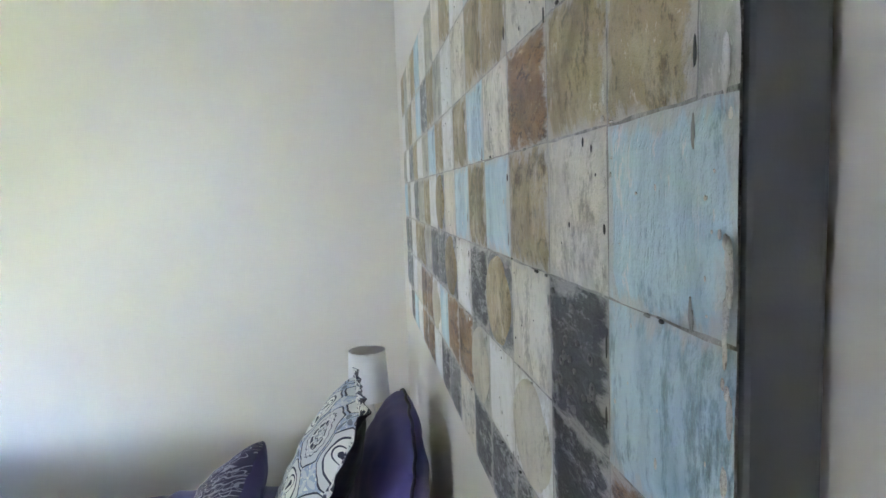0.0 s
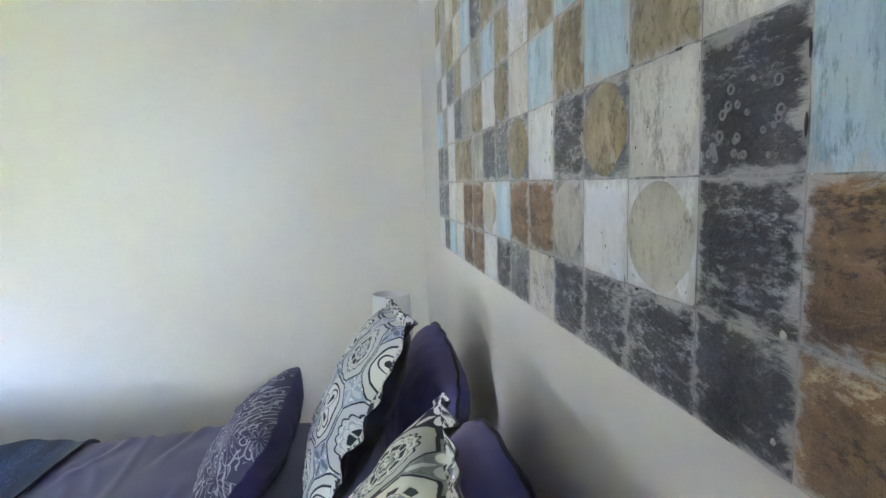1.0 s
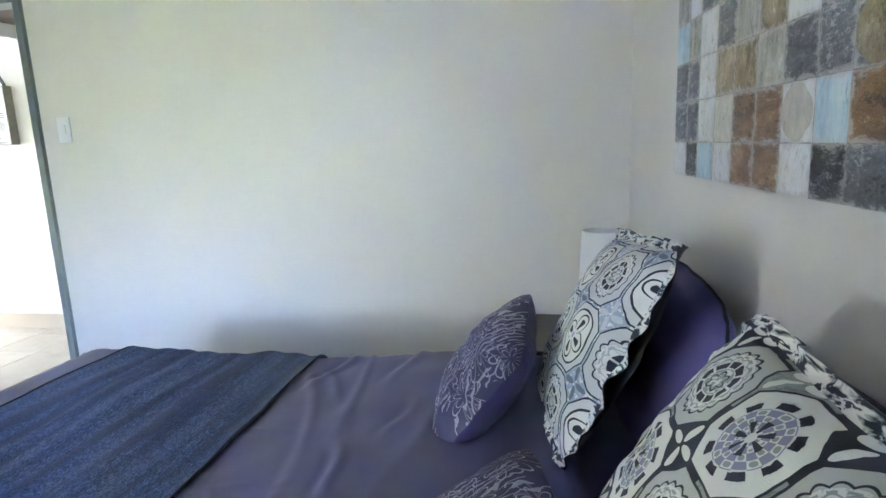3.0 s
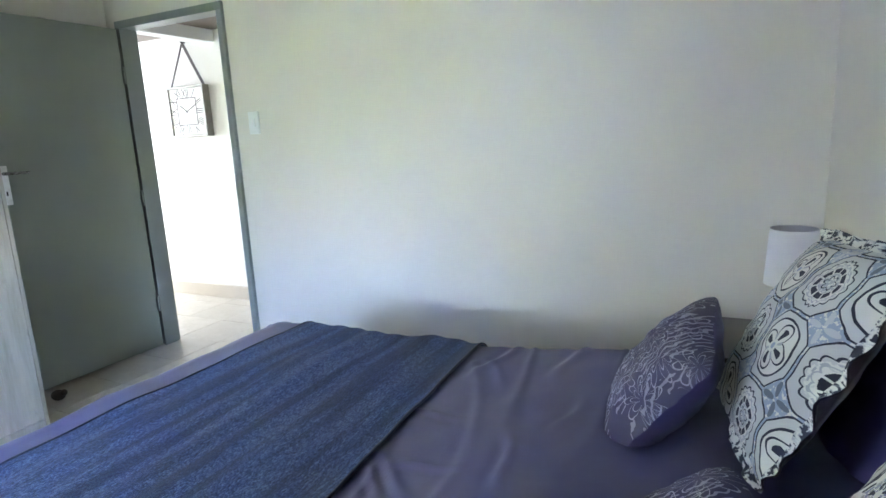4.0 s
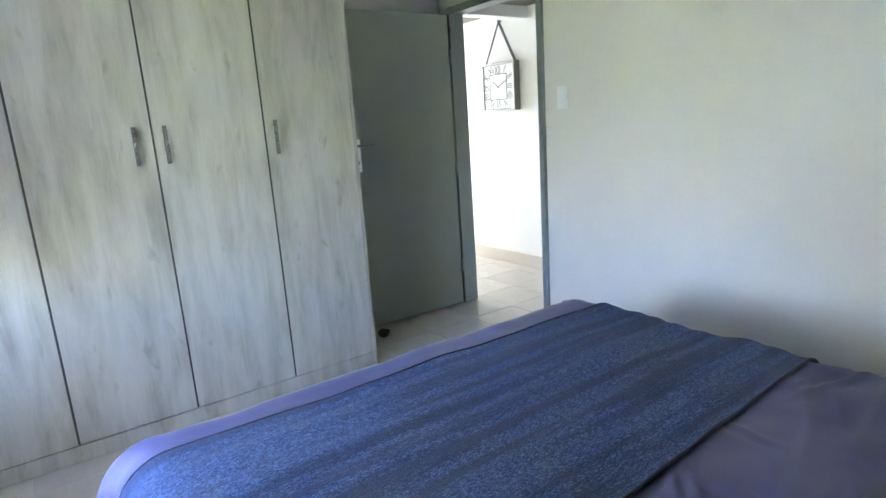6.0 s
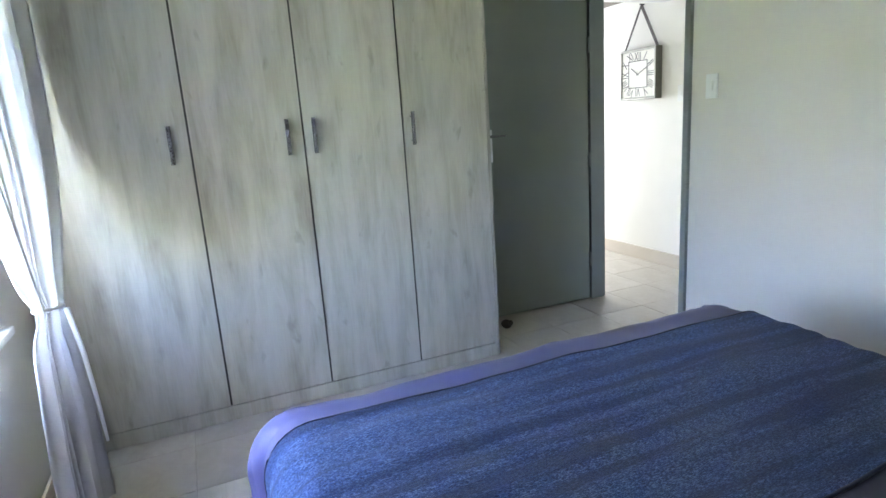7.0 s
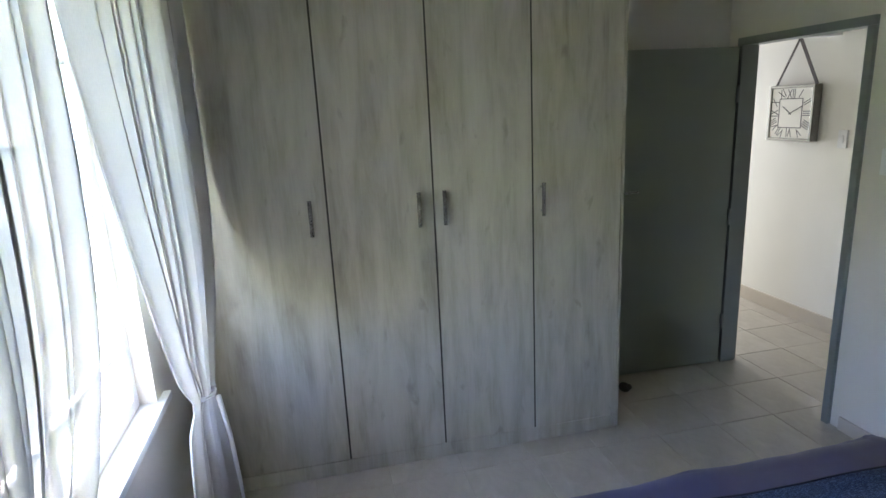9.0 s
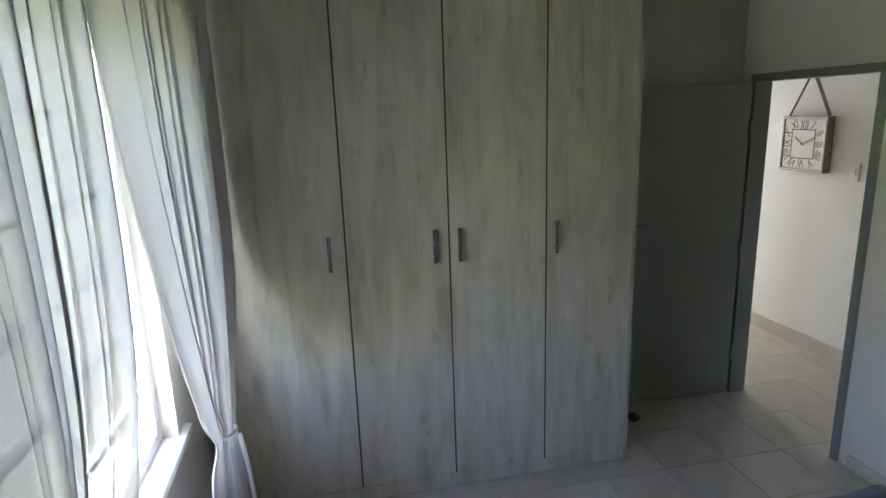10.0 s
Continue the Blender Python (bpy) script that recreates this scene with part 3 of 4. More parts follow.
for i in range(4):
    a, b = seams[i] + (0.0045 if i else 0.0005), seams[i + 1] - (0.0045 if i < 3 else 0.020)
    d = part("wardrobe_door", boxes(((WF - 0.0225, a, 0.084), (WF, b, H - 0.03), 0.0015)), OAK, wardrobe)
    # dark strip in each seam, its colour standing for the shade between doors
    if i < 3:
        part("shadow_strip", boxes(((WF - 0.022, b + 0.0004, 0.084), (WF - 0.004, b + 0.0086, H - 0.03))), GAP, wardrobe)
    hy = (0.005, 0.490, 0.640 - 0.03, 1.095)[i]
    bm = bmesh.new()
    tube(bm, [(WF + 0.032, hy, 1.228), (WF + 0.032, hy, 1.388)], 0.0095, 14)
    h = part("handle", bm, HANDLE, d, "brushed steel bar handle", True)
    for z in (1.250, 1.366):
        bm = bmesh.new()
        tube(bm, [(WF - 0.001, hy, z), (WF + 0.030, hy, z)], 0.005, 8)
        part("standoff", bm, HANDLE, d, "", True)

# ---- bed ----
BX0, BX1, BY0, BY1, BZ = -2.05, 0.10, 0.13, 1.975, 0.574  # foot, head, near side, far side, top
bed = thing("bed", "double bed with a plum cotton duvet, made up with cushions", "bed")
part("base", boxes(((BX0 + 0.08, BY0 + 0.09, 0.05), (BX1 - 0.01, BY1 - 0.09, 0.30), 0.02, 3)), cloth("grey_base_fabric", (0.12, 0.115, 0.13), (0.16, 0.155, 0.17)), bed)
part("mattress", boxes(((BX0 + 0.06, BY0 + 0.07, 0.30), (BX1 - 0.01, BY1 - 0.07, 0.53), 0.05, 4)), cloth("white_ticking", (0.66, 0.65, 0.63), (0.74, 0.73, 0.71)), bed)
for x in (BX0 + 0.16, BX1 - 0.16):
    for y in (BY0 + 0.18, BY1 - 0.18):
        bm = bmesh.new()
        tube(bm, [(x, y, 0.002), (x, y, 0.055)], [0.022, 0.03], 12)
        part("leg", bm, BROWN, bed, "", True)
R = 0.14


CREASES = [
    (-1.06, 1.16, -0.83, 0.99, 0.011, 0.012), (-1.05, 1.10, -0.86, 0.96, 0.008, 0.012), (-1.05, 1.33, -0.88, 1.34, 0.007, 0.010),
    (-0.95, 1.08, -0.78, 1.12, 0.006, 0.010), (-0.73, 1.27, -0.66, 1.05, 0.009, 0.013), (-0.90, 1.95, -0.95, 1.58, 0.010, 0.016),
    (-0.68, 1.97, -0.70, 1.62, 0.011, 0.018), (-0.80, 0.80, -0.55, 0.45, 0.010, 0.016), (-1.02, 0.62, -0.70, 0.60, 0.008, 0.014),
    (-0.98, 1.75, -0.80, 1.50, 0.006, 0.012), (-0.60, 1.50, -0.62, 1.30, 0.006, 0.012)]


def drape(sx, sy, lift, head_hang=False):
    """A point of the bedding, from lengths of cloth along the bed and across it."""
    fx0, fx1, fy0, fy1 = BX0 + R, BX1 + 1.0, BY0 + R, BY1 - R
    ex = max(0, fx0 - sx)
    ey = sy - min(max(sy, fy0), fy1)
    e = math.hypot(ex, ey)
    px, py = max(sx, fx0), min(max(sy, fy0), fy1)
    # the quilt swells towards the pillows
    k = min(1, max(0, (sx + 1.12) / 0.55))
    z = BZ + 0.040 * k * k * (3 - 2 * k)
    # the corners of the quilt stand out a little squarer than a quarter circle
    rr = R * (1 + 0.62 * 2 * ex * abs(ey) / (e * e)) if e > 1e-6 else R
    if e > 1e-6:
        dx, dy = -ex / e, ey / e
        ang = min(e / rr, math.pi / 2)
        out, drop = rr * math.sin(ang), rr * (1 - math.cos(ang))
        rest = max(0, e - rr * math.pi / 2)
        wave = 0.016 * math.sin((sx - sy) * 13 + 1.3 * math.sin(sx * 5)) * min(1, rest / 0.2)
        px, py, z = px + dx * (out + wave), py + dy * (out + wave), z - drop - rest
        n = Vector((dx * math.sin(ang), dy * math.sin(ang), math.cos(ang)))
    else:
        n = Vector((0, 0, 1))
    q = Vector((sx, sy, 0))
    puff = 0.010 * noise.noise(q * 3.0) + 0.005 * noise.noise(q * 8.0)
    ridge = noise.noise(Vector((sx * 5.0 + 0.8 * sy, sy * 0.9, 4.0)))
    puff += 0.006 * max(0, 1 - abs(ridge) * 11) * (0.12 if lift > 0 or -1.98 < sx < -1.0 else 1.0) - 0.003
    # pulled creases, each a short ridge with a dip beside it
    for ax, ay, bx, by, high, wide in CREASES:
        vx, vy = bx - ax, by - ay
        k = ((sx - ax) * vx + (sy - ay) * vy) / (vx * vx + vy * vy)
        if -0.1 < k < 1.1:
            side = ((sx - ax) * vy - (sy - ay) * vx) / math.hypot(vx, vy) + 0.012 * math.sin(k * 5)
            fade = max(0, math.sin(math.pi * (k + 0.1) / 1.2)) * (0.15 if lift > 0 else 1.0)
            puff += 0.75 * high * fade * (math.exp(-(side / wide) ** 2) - 0.6 * math.exp(-((side - 1.8 * wide) / wide) ** 2))
    return Vector((px, py, z)) + n * (puff + lift)


def sheet(x0, x1, y0, y1, nx, ny, lift, extra=None, splay=(0.0, 0.0)):
    bm = bmesh.new()
    grid = []
    for i in range(nx + 1):
        row = []
        for j in range(ny + 1):
            y = y0 + (y1 - y0) * j / ny
            a, b = x0 + splay[0] * (1.9 - y), x1 + splay[1] * (1.9 - y)
            row.append(bm.verts.new(drape(a + (b - a) * i / nx, y, lift + (extra(i / nx, j / ny) if extra else 0))))
        grid.append(row)
    for i in range(nx):
        for j in range(ny):
            bm.faces.new((grid[i][j], grid[i + 1][j], grid[i + 1][j + 1], grid[i][j + 1]))
    return bm


def solid(ob, t):
    s = ob.modifiers.new("thickness", "SOLIDIFY")
    s.thickness, s.offset = t, -1
    return ob


bm = sheet(BX0 - 0.33, BX1, BY0 - 0.33, BY1 + 0.33, 260, 240, 0.0)
duvet = solid(part("duvet", bm, PURPLE, None, "", True), 0.012)
edge = bmesh.new()
tube(edge, [drape(BX0 - 0.326, y, 0.002) for y in [BY0 - 0.30 + (BY1 - BY0 + 0.6) * k / 80 for k in range(81)]], 0.006, 6)
part("hem", edge, PURPLE, duvet, "stitched foot hem", True)
edge = bmesh.new()
tube(edge, [drape(x, BY0 - 0.326, 0.002) for x in [BX0 - 0.30 + (BX1 - BX0 + 0.28) * k / 80 for k in range(81)]], 0.006, 6)
part("hem", edge, PURPLE, duvet, "stitched side hem", True)
tagged(duvet, "plum satin-cotton duvet with soft creases spread over the bed", "duvet")
TX0, TX1 = -1.80, -1.045


def nap(u, v):
    rows = math.sin(u * 46 + 1.2 * math.sin(v * 4 + u * 9))
    q = Vector((u * 6.0, v * 1.1, 2.0))
    return 0.006 + 0.0022 * rows + 0.006 * noise.noise(q)


bm = sheet(TX0, TX1, BY0 - 0.30, BY1 + 0.30, 110, 150, 0.003, nap, (-0.02, 0.055))
bed_throw = solid(part("bed_throw", bm, THROW, None, "", True), 0.007)
edge = bmesh.new()
tube(edge, [drape(TX1 + 0.055 * (1.9 - y), y, 0.010) for y in [BY0 - 0.25 + (BY1 - BY0 + 0.5) * k / 90 for k in range(91)]], 0.0045, 6)
part("hem", edge, cloth("dark_navy_binding", (0.010, 0.014, 0.040), (0.018, 0.024, 0.060), 300), bed_throw, "dark bound hem", True)
edge = bmesh.new()
tube(edge, [drape(TX0 - 0.02 * (1.9 - y), y, 0.009) for y in [BY0 - 0.25 + (BY1 - BY0 + 0.5) * k / 90 for k in range(91)]], 0.0035, 6)
part("hem", edge, bpy.data.materials["dark_navy_binding"], bed_throw, "dark bound hem", True)
tagged(bed_throw, "navy blue woven chenille throw laid across the bed foot", "throw")


# ---- cushions ----
def cushion_mesh(name, w, h, thick, flange, material, seed, back=None, sharp=0.5):
    """A filled cushion standing in its own plane: x across, y up, z to the front."""
    rnd = random.Random(seed)
    off = Vector((rnd.uniform(0, 50), rnd.uniform(0, 50), 0))
    n = 40
    bm = bmesh.new()
    uvl = bm.loops.layers.uv.new("UVMap")
    sides = []
    for sgn in (1, -1):
        grid = []
        for j in range(n + 1):
            row = []
            for i in range(n + 1):
                a, b = 2 * i / n - 1, 2 * j / n - 1
                x = a * w / 2 * (1 - 0.07 * (1 - b * b) * abs(a))
                y = b * h / 2 * (1 - 0.07 * (1 - a * a) * abs(b))
                blunt = 1 - (0.24 * (abs(a) * abs(b)) ** 2.5 if 0.03 < flange < 0.1 else 0.11 * (abs(a) * abs(b)) ** 5)
                x, y = x * blunt, y * blunt
                ia, ib = min(1, abs(a) * (1 + flange)), min(1, abs(b) * (1 + flange))
                full = max(0, (1 - ia ** 2.2) * (1 - ib ** 2.2)) ** sharp
                q = Vector((a * 1.6, b * 1.6, sgn * 3.0)) + off
                z = thick / 2 * full * (1 + 0.12 * noise.noise(q)) + 0.007 * noise.noise(q * 3.3) * (0.3 + full)
                rim = max(abs(a), abs(b)) ** 8
                edge = (1 - full) * rim * (0.022 if flange > 0.1 else 0.006) * noise.noise(Vector((a * 6, b * 6, 0)) + off)
                row.append((x, y, sgn * max(z, 0.0022) + edge))
            grid.append(row)
        sides.append(grid)
    for k, grid in enumerate(sides):
        vs = [[bm.verts.new(p) for p in row] for row in grid]
        for j in range(n):
            for i in range(n):
                quad = [(j, i), (j, i + 1), (j + 1, i + 1), (j + 1, i)]
                f = bm.faces.new([vs[p][q] for p, q in quad])
                f.material_index = k
                for loop, (p, q) in zip(f.loops, quad):
                    loop[uvl].uv = (q / n, p / n)
        if k:
            back_v = vs
        else:
            front_v = vs
    rim = [(0, i) for i in range(n)] + [(j, n) for j in range(n)] + [(n, i) for i in range(n, 0, -1)] + [(j, 0) for j in range(n, 0, -1)]
    for (p, q), (r, s) in zip(rim, rim[1:] + rim[:1]):
        f = bm.faces.new((front_v[p][q], front_v[r][s], back_v[r][s], back_v[p][q]))
        f.material_index = 1
    return bm, rim, front_v


def cushion(name, label, category, w, h, thick, flange, material, back, centre, turn, lean, spin, seed, piping=True, group=""):
    d = Vector((math.sin(radians(turn)), -math.cos(radians(turn)), 0))
    n0 = Vector((-math.cos(radians(turn)), -math.sin(radians(turn)), 0))
    up = -n0 * math.sin(radians(lean)) + Vector((0, 0, math.cos(radians(lean))))
    nn = n0 * math.cos(radians(lean)) + Vector((0, 0, math.sin(radians(lean))))
    m = Matrix((d, up, nn)).transposed().to_4x4()
    m.translation = centre
    c = thing(name, label, category, m @ pose(0, 0, 0, 0, 0, spin), group)
    bm, rim, front = cushion_mesh(name, w, h, thick, flange, material, seed)
    line = [tuple(front[p][q].co) for p, q in rim]
    both = mesh_of("cover", bm, [material, back])
    for side, (word, cloth_of) in enumerate((("front_panel", material), ("back_panel", back))):
        half = bmesh.new()
        half.from_mesh(both)
        bmesh.ops.delete(half, geom=[f for f in half.faces if f.material_index != side], context="FACES")
        for f in half.faces:
            f.material_index = 0
        part(word, half, cloth_of, c, "", True)
    bpy.data.meshes.remove(both)
    if piping:
        p = bmesh.new()
        tube(p, [(x, y, z - 0.002) for x, y, z in line + line[:1]], 0.0045, 6, False)
        part("piping", p, PIPING, c, "dark piped edge", True)
    return c


cushion("pillow", "plump plum-purple pillow leaning against the wall", "pillow", 0.66, 0.46, 0.17, 0.05, PILLOW_PURPLE, PILLOW_PURPLE, (0.015, 1.57, 0.742), 7, 20, -3, 11, True, "bed pillows")
cushion("pillow", "plump plum-purple pillow leaning against the wall", "pillow", 0.66, 0.46, 0.17, 0.05, PILLOW_PURPLE, PILLOW_PURPLE, (0.092, 0.885, 0.735), 7, 20, 0, 12, True, "bed pillows")
cushion("sham_cushion", "square cushion printed with blue and white medallions, ruffled flanged edge", "cushion", 0.55, 0.54, 0.15, 0.12, SHAM_BLUE, PIPING, (-0.143, 1.46, 0.826), 6, 28, 6, 21, False)
cushion("sham_cushion", "square cushion printed with sage and charcoal medallions, ruffled flanged edge", "cushion", 0.54, 0.54, 0.15, 0.12, SHAM_GREEN, PIPING, (-0.063, 0.764, 0.806), 1, 32, 0, 22, False)
cushion("scatter_cushion", "indigo scatter cushion embroidered with pale flowers", "cushion", 0.365, 0.375, 0.165, 0.02, EMB, INDIGO_BACK, (-0.405, 1.455, 0.716), 8, 36, -13, 31, False)
cushion("scatter_cushion", "indigo scatter cushion embroidered with pale flowers, lying back", "cushion", 0.36, 0.36, 0.13, 0.02, EMB, INDIGO_BACK, (-0.35, 0.80, 0.692), 18, 58, 1, 32, False)

# ---- bedside table and lamp ----
table = thing("bedside_table", "small dark wooden bedside table between bed and wall", "bedside table", pose(-0.14, 2.26, 0))
DARKWOOD = painted("dark_stained_wood", (0.07, 0.055, 0.05), 0.45, 0.2)
part("top", boxes(((-0.20, -0.22, 0.53), (0.19, 0.22, 0.555), 0.004)), DARKWOOD, table)
part("body", boxes(((-0.18, -0.20, 0.12), (0.18, 0.20, 0.529), 0.003)), DARKWOOD, table)
part("drawer", boxes(((-0.196, -0.185, 0.34), (-0.181, 0.185, 0.515), 0.003)), DARKWOOD, table)
for x in (-0.15, 0.15):
    for y in (-0.17, 0.17):
        part("leg", boxes(((x - 0.02, y - 0.02, 0), (x + 0.02, y + 0.02, 0.119), 0.003)), DARKWOOD, table)
lamp = thing("table_lamp", "small table lamp with a plain white drum shade", "lamp", pose(-0.092, 2.20, 0.556))
bm = bmesh.new()
tube(bm, [(0, 0, 0), (0, 0, 0.012), (0, 0, 0.02), (0, 0, 0.12), (0, 0, 0.20), (0, 0, 0.26)], [0.06, 0.06, 0.02, 0.03, 0.016, 0.012], 24)
part("base", bm, CHROME, lamp, "", True)
bm = bmesh.new()
for r0, r1, z0, z1 in ((0.078, 0.068, 0.215, 0.395), (0.066, 0.076, 0.395, 0.215)):
    ra = [bm.verts.new((r0 * math.cos(k * math.tau / 40), r0 * math.sin(k * math.tau / 40), z0)) for k in range(40)]
    rb = [bm.verts.new((r1 * math.cos(k * math.tau / 40), r1 * math.sin(k * math.tau / 40), z1)) for k in range(40)]
    for k in range(40):
        bm.faces.new((ra[k], ra[(k + 1) % 40], rb[(k + 1) % 40], rb[k]))
part("shade", bm, cloth("white_lampshade_fabric", (0.70, 0.69, 0.70), (0.78, 0.77, 0.78), 400), lamp, "white fabric drum shade", True)

# ---- painting ----
painting = thing("painting", "wide abstract canvas of weathered grey, cream, rust and blue blocks", "painting", HEAD)
PU0, PU1, PZ0, PZ1 = -0.118, 1.468, 1.163, 1.868
part("canvas", boxes(((-0.040, PU0, PZ0), (-0.004, PU1, PZ1), 0.003)), [CANVAS_SIDE], painting, "charcoal canvas edge")
part("ground_coat", boxes(((-0.0425, PU0 + 0.003, PZ0 + 0.003), (-0.0395, PU1 - 0.003, PZ1 - 0.003), 0.001)), JOINT, painting)
COLS = [PU0, -0.090, 0.0, 0.106, 0.221, 0.330, 0.430, 0.541, 0.648, 0.742, 0.850, 0.957, 1.067, 1.170, 1.280, 1.365, PU1]
ROWS = [PZ0, 1.252, 1.354, 1.455, 1.556, 1.648, 1.755, PZ1]
# from the near end to the far end, lowest row first
PICTURE = ["SRKKKKCSKWRRWBKW", "RRKoWgRRBoRRCWSS", "BBKCpKWpSSGOOWSS", "BBCOBOBCpWOGSWGB", "GOORCBOWOBGWOSWG", "OOGCOOCWGOSBCOGW", "SSCOGBWOCGWBOCGO"]
rnd = random.Random(5)


def tile_bm(u0, u1, z0, z1):
    """One block of thick paint with an uneven edge and a slightly domed face."""
    bm = bmesh.new()
    uvl = bm.loops.layers.uv.new("UVMap")
    n = 6
    g = 0.0008
    grid = []
    for j in range(n + 1):
        row = []
        for i in range(n + 1):
            a, b = i / n, j / n
            jit = 0.0008 if i in (0, n) or j in (0, n) else 0.0
            u = u0 + g + (u1 - u0 - 2 * g) * a + rnd.uniform(-jit, jit)
            z = z0 + g + (z1 - z0 - 2 * g) * b + rnd.uniform(-jit, jit)
            out = 0.0425 + (0.0004 if jit else 0.0026 + rnd.uniform(-0.0005, 0.0005))
            row.append(bm.verts.new((-out, u, z)))
        grid.append(row)
    for j in range(n):
        for i in range(n):
            f = bm.faces.new((grid[j][i], grid[j][i + 1], grid[j + 1][i + 1], grid[j + 1][i]))
            for loop, (a, b) in zip(f.loops, ((i, j), (i + 1, j), (i + 1, j + 1), (i, j + 1))):
                loop[uvl].uv = (a / n, b / n)
    return bm


def oval_bm(u0, u1, z0, z1):
    bm = bmesh.new()
    cu, cz = (u0 + u1) / 2, (z0 + z1) / 2
    rings = []
    for k, (f, out) in enumerate(((0.99, 0.0432), (0.93, 0.0462), (0.5, 0.0468))):
        rings.append([bm.verts.new((-out, cu + f * (u1 - u0) * 0.48 * math.cos(a), cz + f * (z1 - z0) * 0.48 * math.sin(a))) for a in [i * math.tau / 28 for i in range(28)]])
    for a, b in zip(rings, rings[1:]):
        for i in range(28):
            bm.faces.new((a[i], a[(i + 1) % 28], b[(i + 1) % 28], b[i]))
    bm.faces.new(rings[-1])
    uvl = bm.loops.layers.uv.new("UVMap")
    for f in bm.faces:
        for loop in f.loops:
            loop[uvl].uv = (0.5 + 0.8 * (loop.vert.co.y - cu), 0.5 + 0.8 * (loop.vert.co.z - cz))
    return bm


for r, codes in enumerate(PICTURE):
    for c, code in enumerate(codes):
        u0, u1, z0, z1 = COLS[c], COLS[c + 1], ROWS[r], ROWS[r + 1]
        # the two narrow columns at the near end are often one block
        if c == 0 and codes[1] == code:
            continue
        if c == 1 and codes[0] == code:
            u0 = COLS[0]
        if code in "ogp":
            ground, face = {"o": "WT", "g": "GT", "p": "SO"}[code]
            part("painted_block", tile_bm(u0, u1, z0, z1), PAINTS[ground], painting)
            part("painted_oval", oval_bm(u0, u1, z0, z1), PAINTS[face], painting, "", True)
        else:
            part("painted_block", tile_bm(u0, u1, z0, z1), PAINTS[code], painting)

# rings, dots and dabs of raised paint
IMPASTO = oil_paint("white_impasto", (0.62, 0.60, 0.56), (0.40, 0.38, 0.35), (0.72, 0.70, 0.67), 60, 0.2, rubbed=False)


def dab(u, z, r, flat=1.0, paint=None):
    bm = bmesh.new()
    bmesh.ops.create_uvsphere(bm, u_segments=8, v_segments=5, radius=r)
    for v in bm.verts:
        k = 1 + 0.35 * noise.noise(v.co * (2.2 / r) + Vector((u * 90, z * 90, 0)))
        v.co = Vector((v.co.x * 0.35, v.co.y * k, v.co.z * k * flat))
    ob = part("paint_dab", bm, paint or IMPASTO, painting, "", True)
    ob.matrix_local = Matrix.Translation((-0.0452, u, z))


SPOT = painted("grey_spot_paint", (0.30, 0.295, 0.28), 0.6, 0.3)
SPECK = painted("dark_speck_paint", (0.05, 0.048, 0.045), 0.5, 0.3)


def ring(u, z, r):
    bm = bmesh.new()
    tube(bm, [(0, r * math.cos(k * math.tau / 14), r * math.sin(k * math.tau / 14)) for k in range(15)], 0.0010, 5, False)
    ob = part("paint_ring", bm, SPOT, painting, "", True)
    ob.matrix_local = Matrix.Translation((-0.0455, u, z))


dots = random.Random(9)
for _ in range(30):
    ring(dots.uniform(0.012, 0.094), dots.uniform(1.366, 1.445), dots.uniform(0.0012, 0.0036))
for u, z, r in ((0.205, 1.262, 0.006), (0.438, 1.350, 0.006), (0.010, 1.256, 0.007), (0.002, 1.560, 0.005), (0.320, 1.252, 0.005), (0.015, 1.185, 0.006), (0.648, 1.251, 0.005), (0.540, 1.250, 0.004)):
    dab(u, z, r * 0.42)
# ragged white strokes down the near edge and along the joints
for k in range(46):
    dab(COLS[0] + dots.uniform(0.001, 0.006) + 0.006 * (dots.random() ** 3), dots.uniform(1.16, PZ1 - 0.02), dots.uniform(0.0012, 0.0026), dots.uniform(1.5, 4.5))
for k in range(70):
    c, r = dots.randrange(1, 7), dots.randrange(1, 6)
    if k % 2:
        dab(COLS[c] + dots.uniform(-0.0015, 0.0015), dots.uniform(ROWS[r], ROWS[r + 1]), dots.uniform(0.0008, 0.0016), dots.uniform(2.0, 6.0), (IMPASTO, SPOT, SPECK)[k % 3])
    else:
        dab(dots.uniform(COLS[c], COLS[c + 1]), ROWS[r] + dots.uniform(-0.0015, 0.0015), dots.uniform(0.0015, 0.0035), dots.uniform(0.2, 0.5), (IMPASTO, SPOT, SPECK)[k % 3])
# dark specks flicked over the pale blocks
for r, codes in enumerate(PICTURE):
    for c, code in enumerate(codes[:8]):
        if code in "WCogB":
            for _ in range(5):
                dab(dots.uniform(COLS[c] + 0.008, COLS[c + 1] - 0.008), dots.uniform(ROWS[r] + 0.006, ROWS[r + 1] - 0.006), dots.uniform(0.0006, 0.0014), dots.uniform(0.7, 2.2), SPECK if code != "B" else IMPASTO)

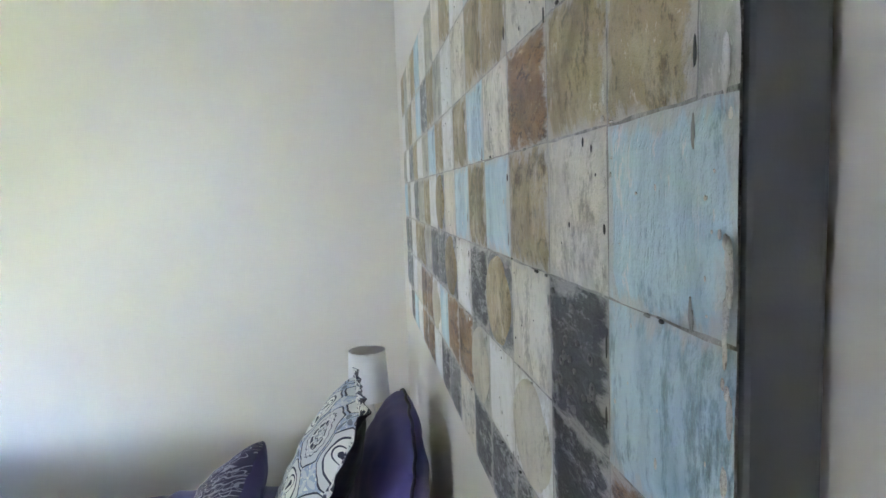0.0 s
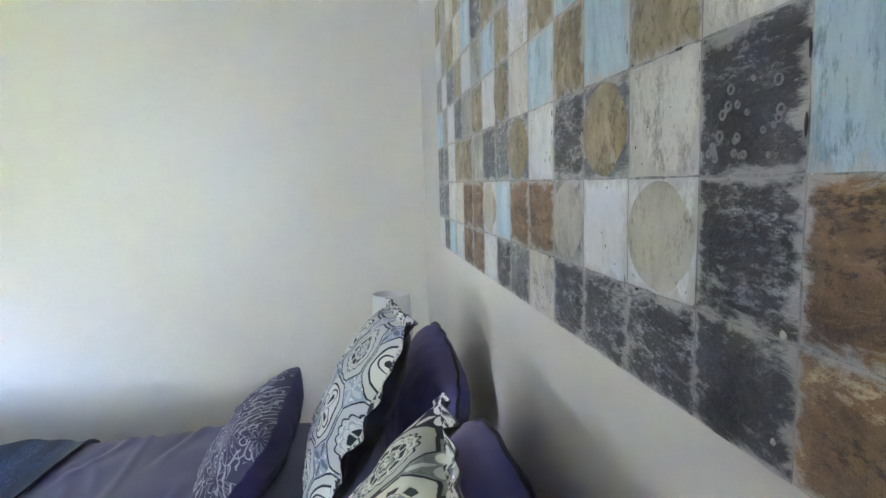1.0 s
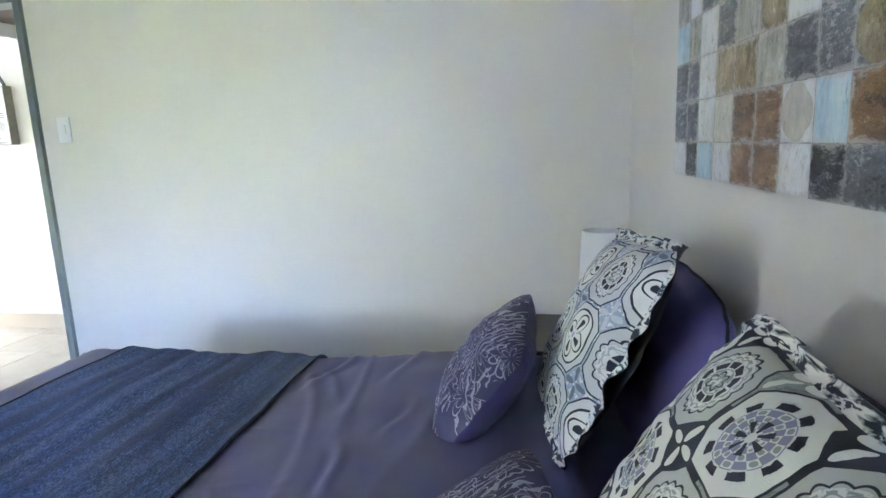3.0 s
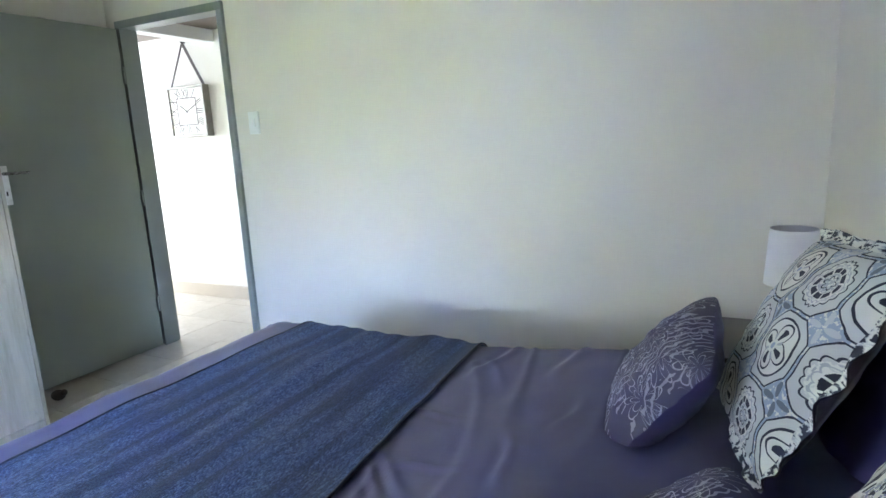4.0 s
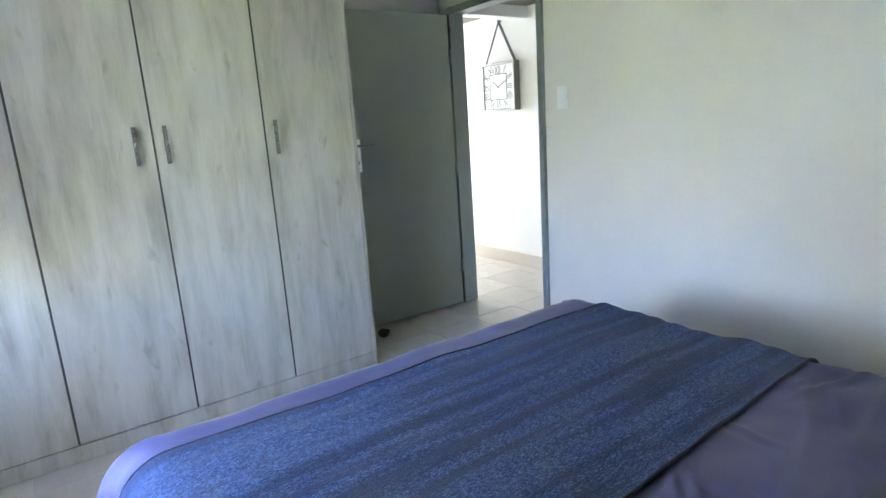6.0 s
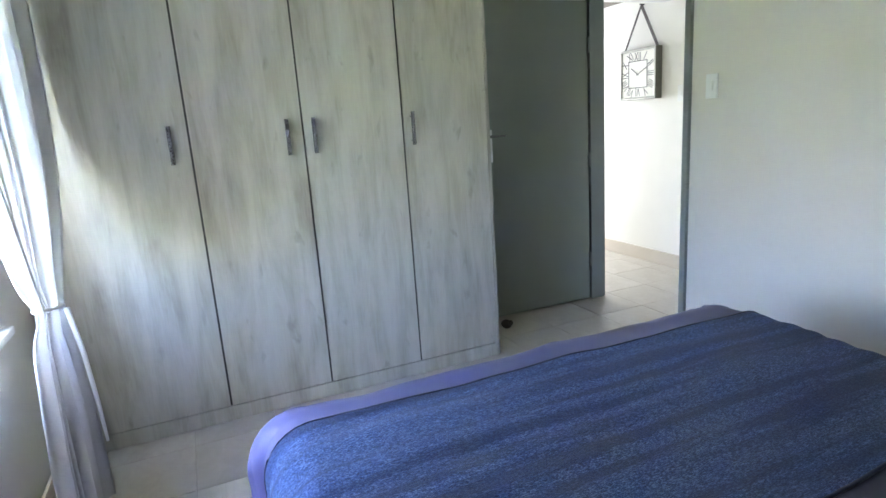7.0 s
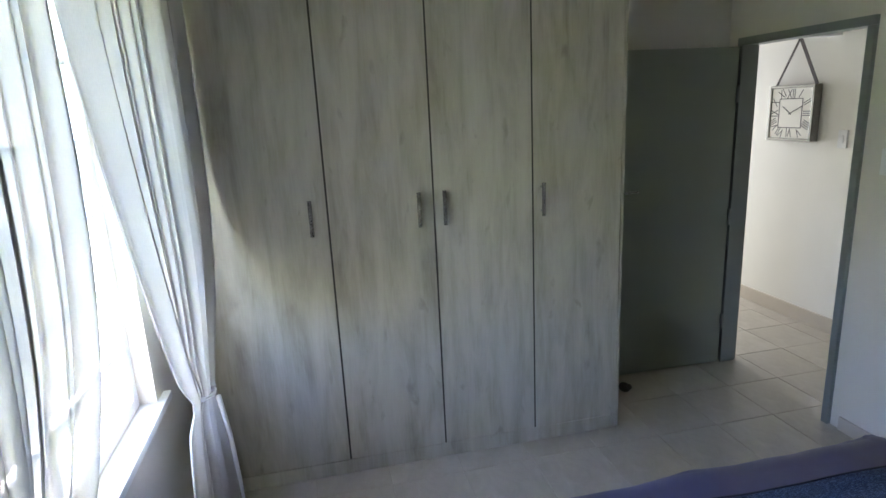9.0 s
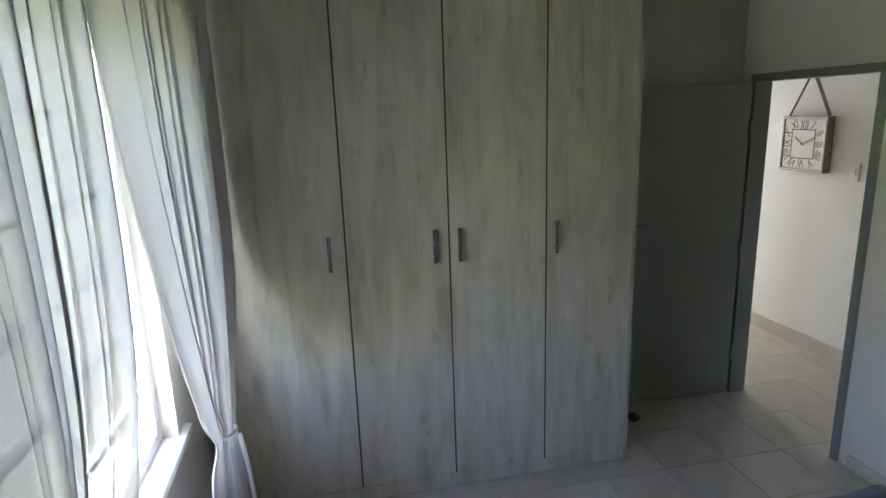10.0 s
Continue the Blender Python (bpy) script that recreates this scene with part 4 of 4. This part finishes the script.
# ---- clock in the passage ----
clock = thing("wall_clock", "square silver-framed clock with Roman numerals, hung from a dark strap", "clock", pose(-4.295, 3.638, 1.59) @ Matrix.Diagonal((1.2, 1.2, 1.08, 1)))
FACE = painted("ivory_dial", (0.84, 0.82, 0.75), 0.5, 0.04)
SILVER = metal("aged_silver", (0.27, 0.26, 0.23), 0.45)
part("case", boxes(((-0.175, -0.045, -0.19), (0.175, 0, 0.19), 0.004)), SILVER, clock)
part("dial", boxes(((-0.155, -0.050, -0.17), (0.155, -0.044, 0.17), 0.002)), FACE, clock, "ivory dial")
for lo, hi in (((-0.175, -0.056, 0.172), (0.175, -0.045, 0.19)), ((-0.175, -0.056, -0.19), (0.175, -0.045, -0.172)), ((-0.175, -0.056, -0.172), (-0.157, -0.045, 0.172)), ((0.157, -0.056, -0.172), (0.175, -0.045, 0.172))):
    part("rim", boxes((lo, hi, 0.003)), SILVER, clock)
INK = painted("black_ink", (0.03, 0.028, 0.026), 0.5, 0.1)
for lo, hi in (((-0.092, -0.0515, 0.096), (0.092, -0.0503, 0.101)), ((-0.092, -0.0515, -0.101), (0.092, -0.0503, -0.096)), ((-0.092, -0.0515, -0.096), (-0.087, -0.0503, 0.096)), ((0.087, -0.0515, -0.096), (0.092, -0.0503, 0.096))):
    part("track", boxes((lo, hi)), INK, clock)
for k, word in enumerate(("XII", "I", "II", "III", "IIII", "V", "VI", "VII", "VIII", "IX", "X", "XI")):
    cu = bpy.data.curves.new("numeral", "FONT")
    cu.body, cu.size, cu.align_x, cu.align_y = word, 0.080, "CENTER", "CENTER"
    tmp = bpy.data.objects.new("numeral", cu)
    scene.collection.objects.link(tmp)
    me = bpy.data.meshes.new_from_object(tmp.evaluated_get(bpy.context.evaluated_depsgraph_get()))
    bpy.data.objects.remove(tmp)
    me.materials.clear()
    me.materials.append(INK)
    ob = new("numeral", me)
    ob.parent = clock
    a = -k * math.tau / 12
    reach = 0.128 / max(abs(math.sin(a)), abs(math.cos(a)))
    ob.matrix_local = Matrix.Translation((-math.sin(a) * reach * 0.96, -0.0512, math.cos(a) * reach)) @ Matrix.Rotation(-a, 4, "Y") @ Matrix.Rotation(radians(90), 4, "X") @ Matrix.Diagonal((0.68, 1.12, 1, 1))
for ang, long, wide in ((-52, 0.075, 0.006), (62, 0.11, 0.005)):
    h = part("pointer", boxes(((-wide / 2, -0.0545, -0.012), (wide / 2, -0.0525, long))), INK, clock, "dark clock pointer")
    h.matrix_local = Matrix.Rotation(radians(ang), 4, "Y")
strap = bmesh.new()
for x in (-0.155, 0.155):
    d = Vector((x, 0, 0.19)) - Vector((0, 0, 0.50))
    s = Vector((0.009, 0, 0.005))
    vs = [Vector((x, -0.02, 0.19)) - s, Vector((x, -0.02, 0.19)) + s, Vector((0, -0.02, 0.50)) + s, Vector((0, -0.02, 0.50)) - s]
    lo = [strap.verts.new(v) for v in vs]
    hi = [strap.verts.new(v + Vector((0, -0.006, 0))) for v in vs]
    strap.faces.new(lo)
    strap.faces.new(hi)
    for k in range(4):
        strap.faces.new((lo[k], lo[(k + 1) % 4], hi[(k + 1) % 4], hi[k]))
part("strap", strap, BROWN, clock, "dark leather strap")
bm = bmesh.new()
tube(bm, [(0, 0, 0.505), (0, -0.035, 0.505)], 0.006, 8)
part("hook", bm, DARK_METAL, clock, "", True)

# ---- floor tiles ----
T = 0.358
tile = mesh_of("tile", boxes(((0.0014, 0.0014, -0.012), (T - 0.0014, T - 0.0014, 0.0), 0.0015, 1)), TILE)
fl = bpy.data.objects["floor"]
for i in range(-12, 8):
    for j in range(-2, 11):
        x, y = -2.98 + i * T, 0.62 + (j - 1) * T
        if x > 0.55 or x + T < -6.9 or y > 3.60 or y + T < -0.6 or (x + T < XL - 0.1 and y + T < YF + 0.13):
            continue
        if (x + T > 0.16 and y > 1.9):
            continue
        ob = new("tile", tile)
        ob.parent = fl
        ob.matrix_local = Matrix.Translation((x, y, random.Random(i * 31 + j).uniform(-0.0006, 0.0006)))
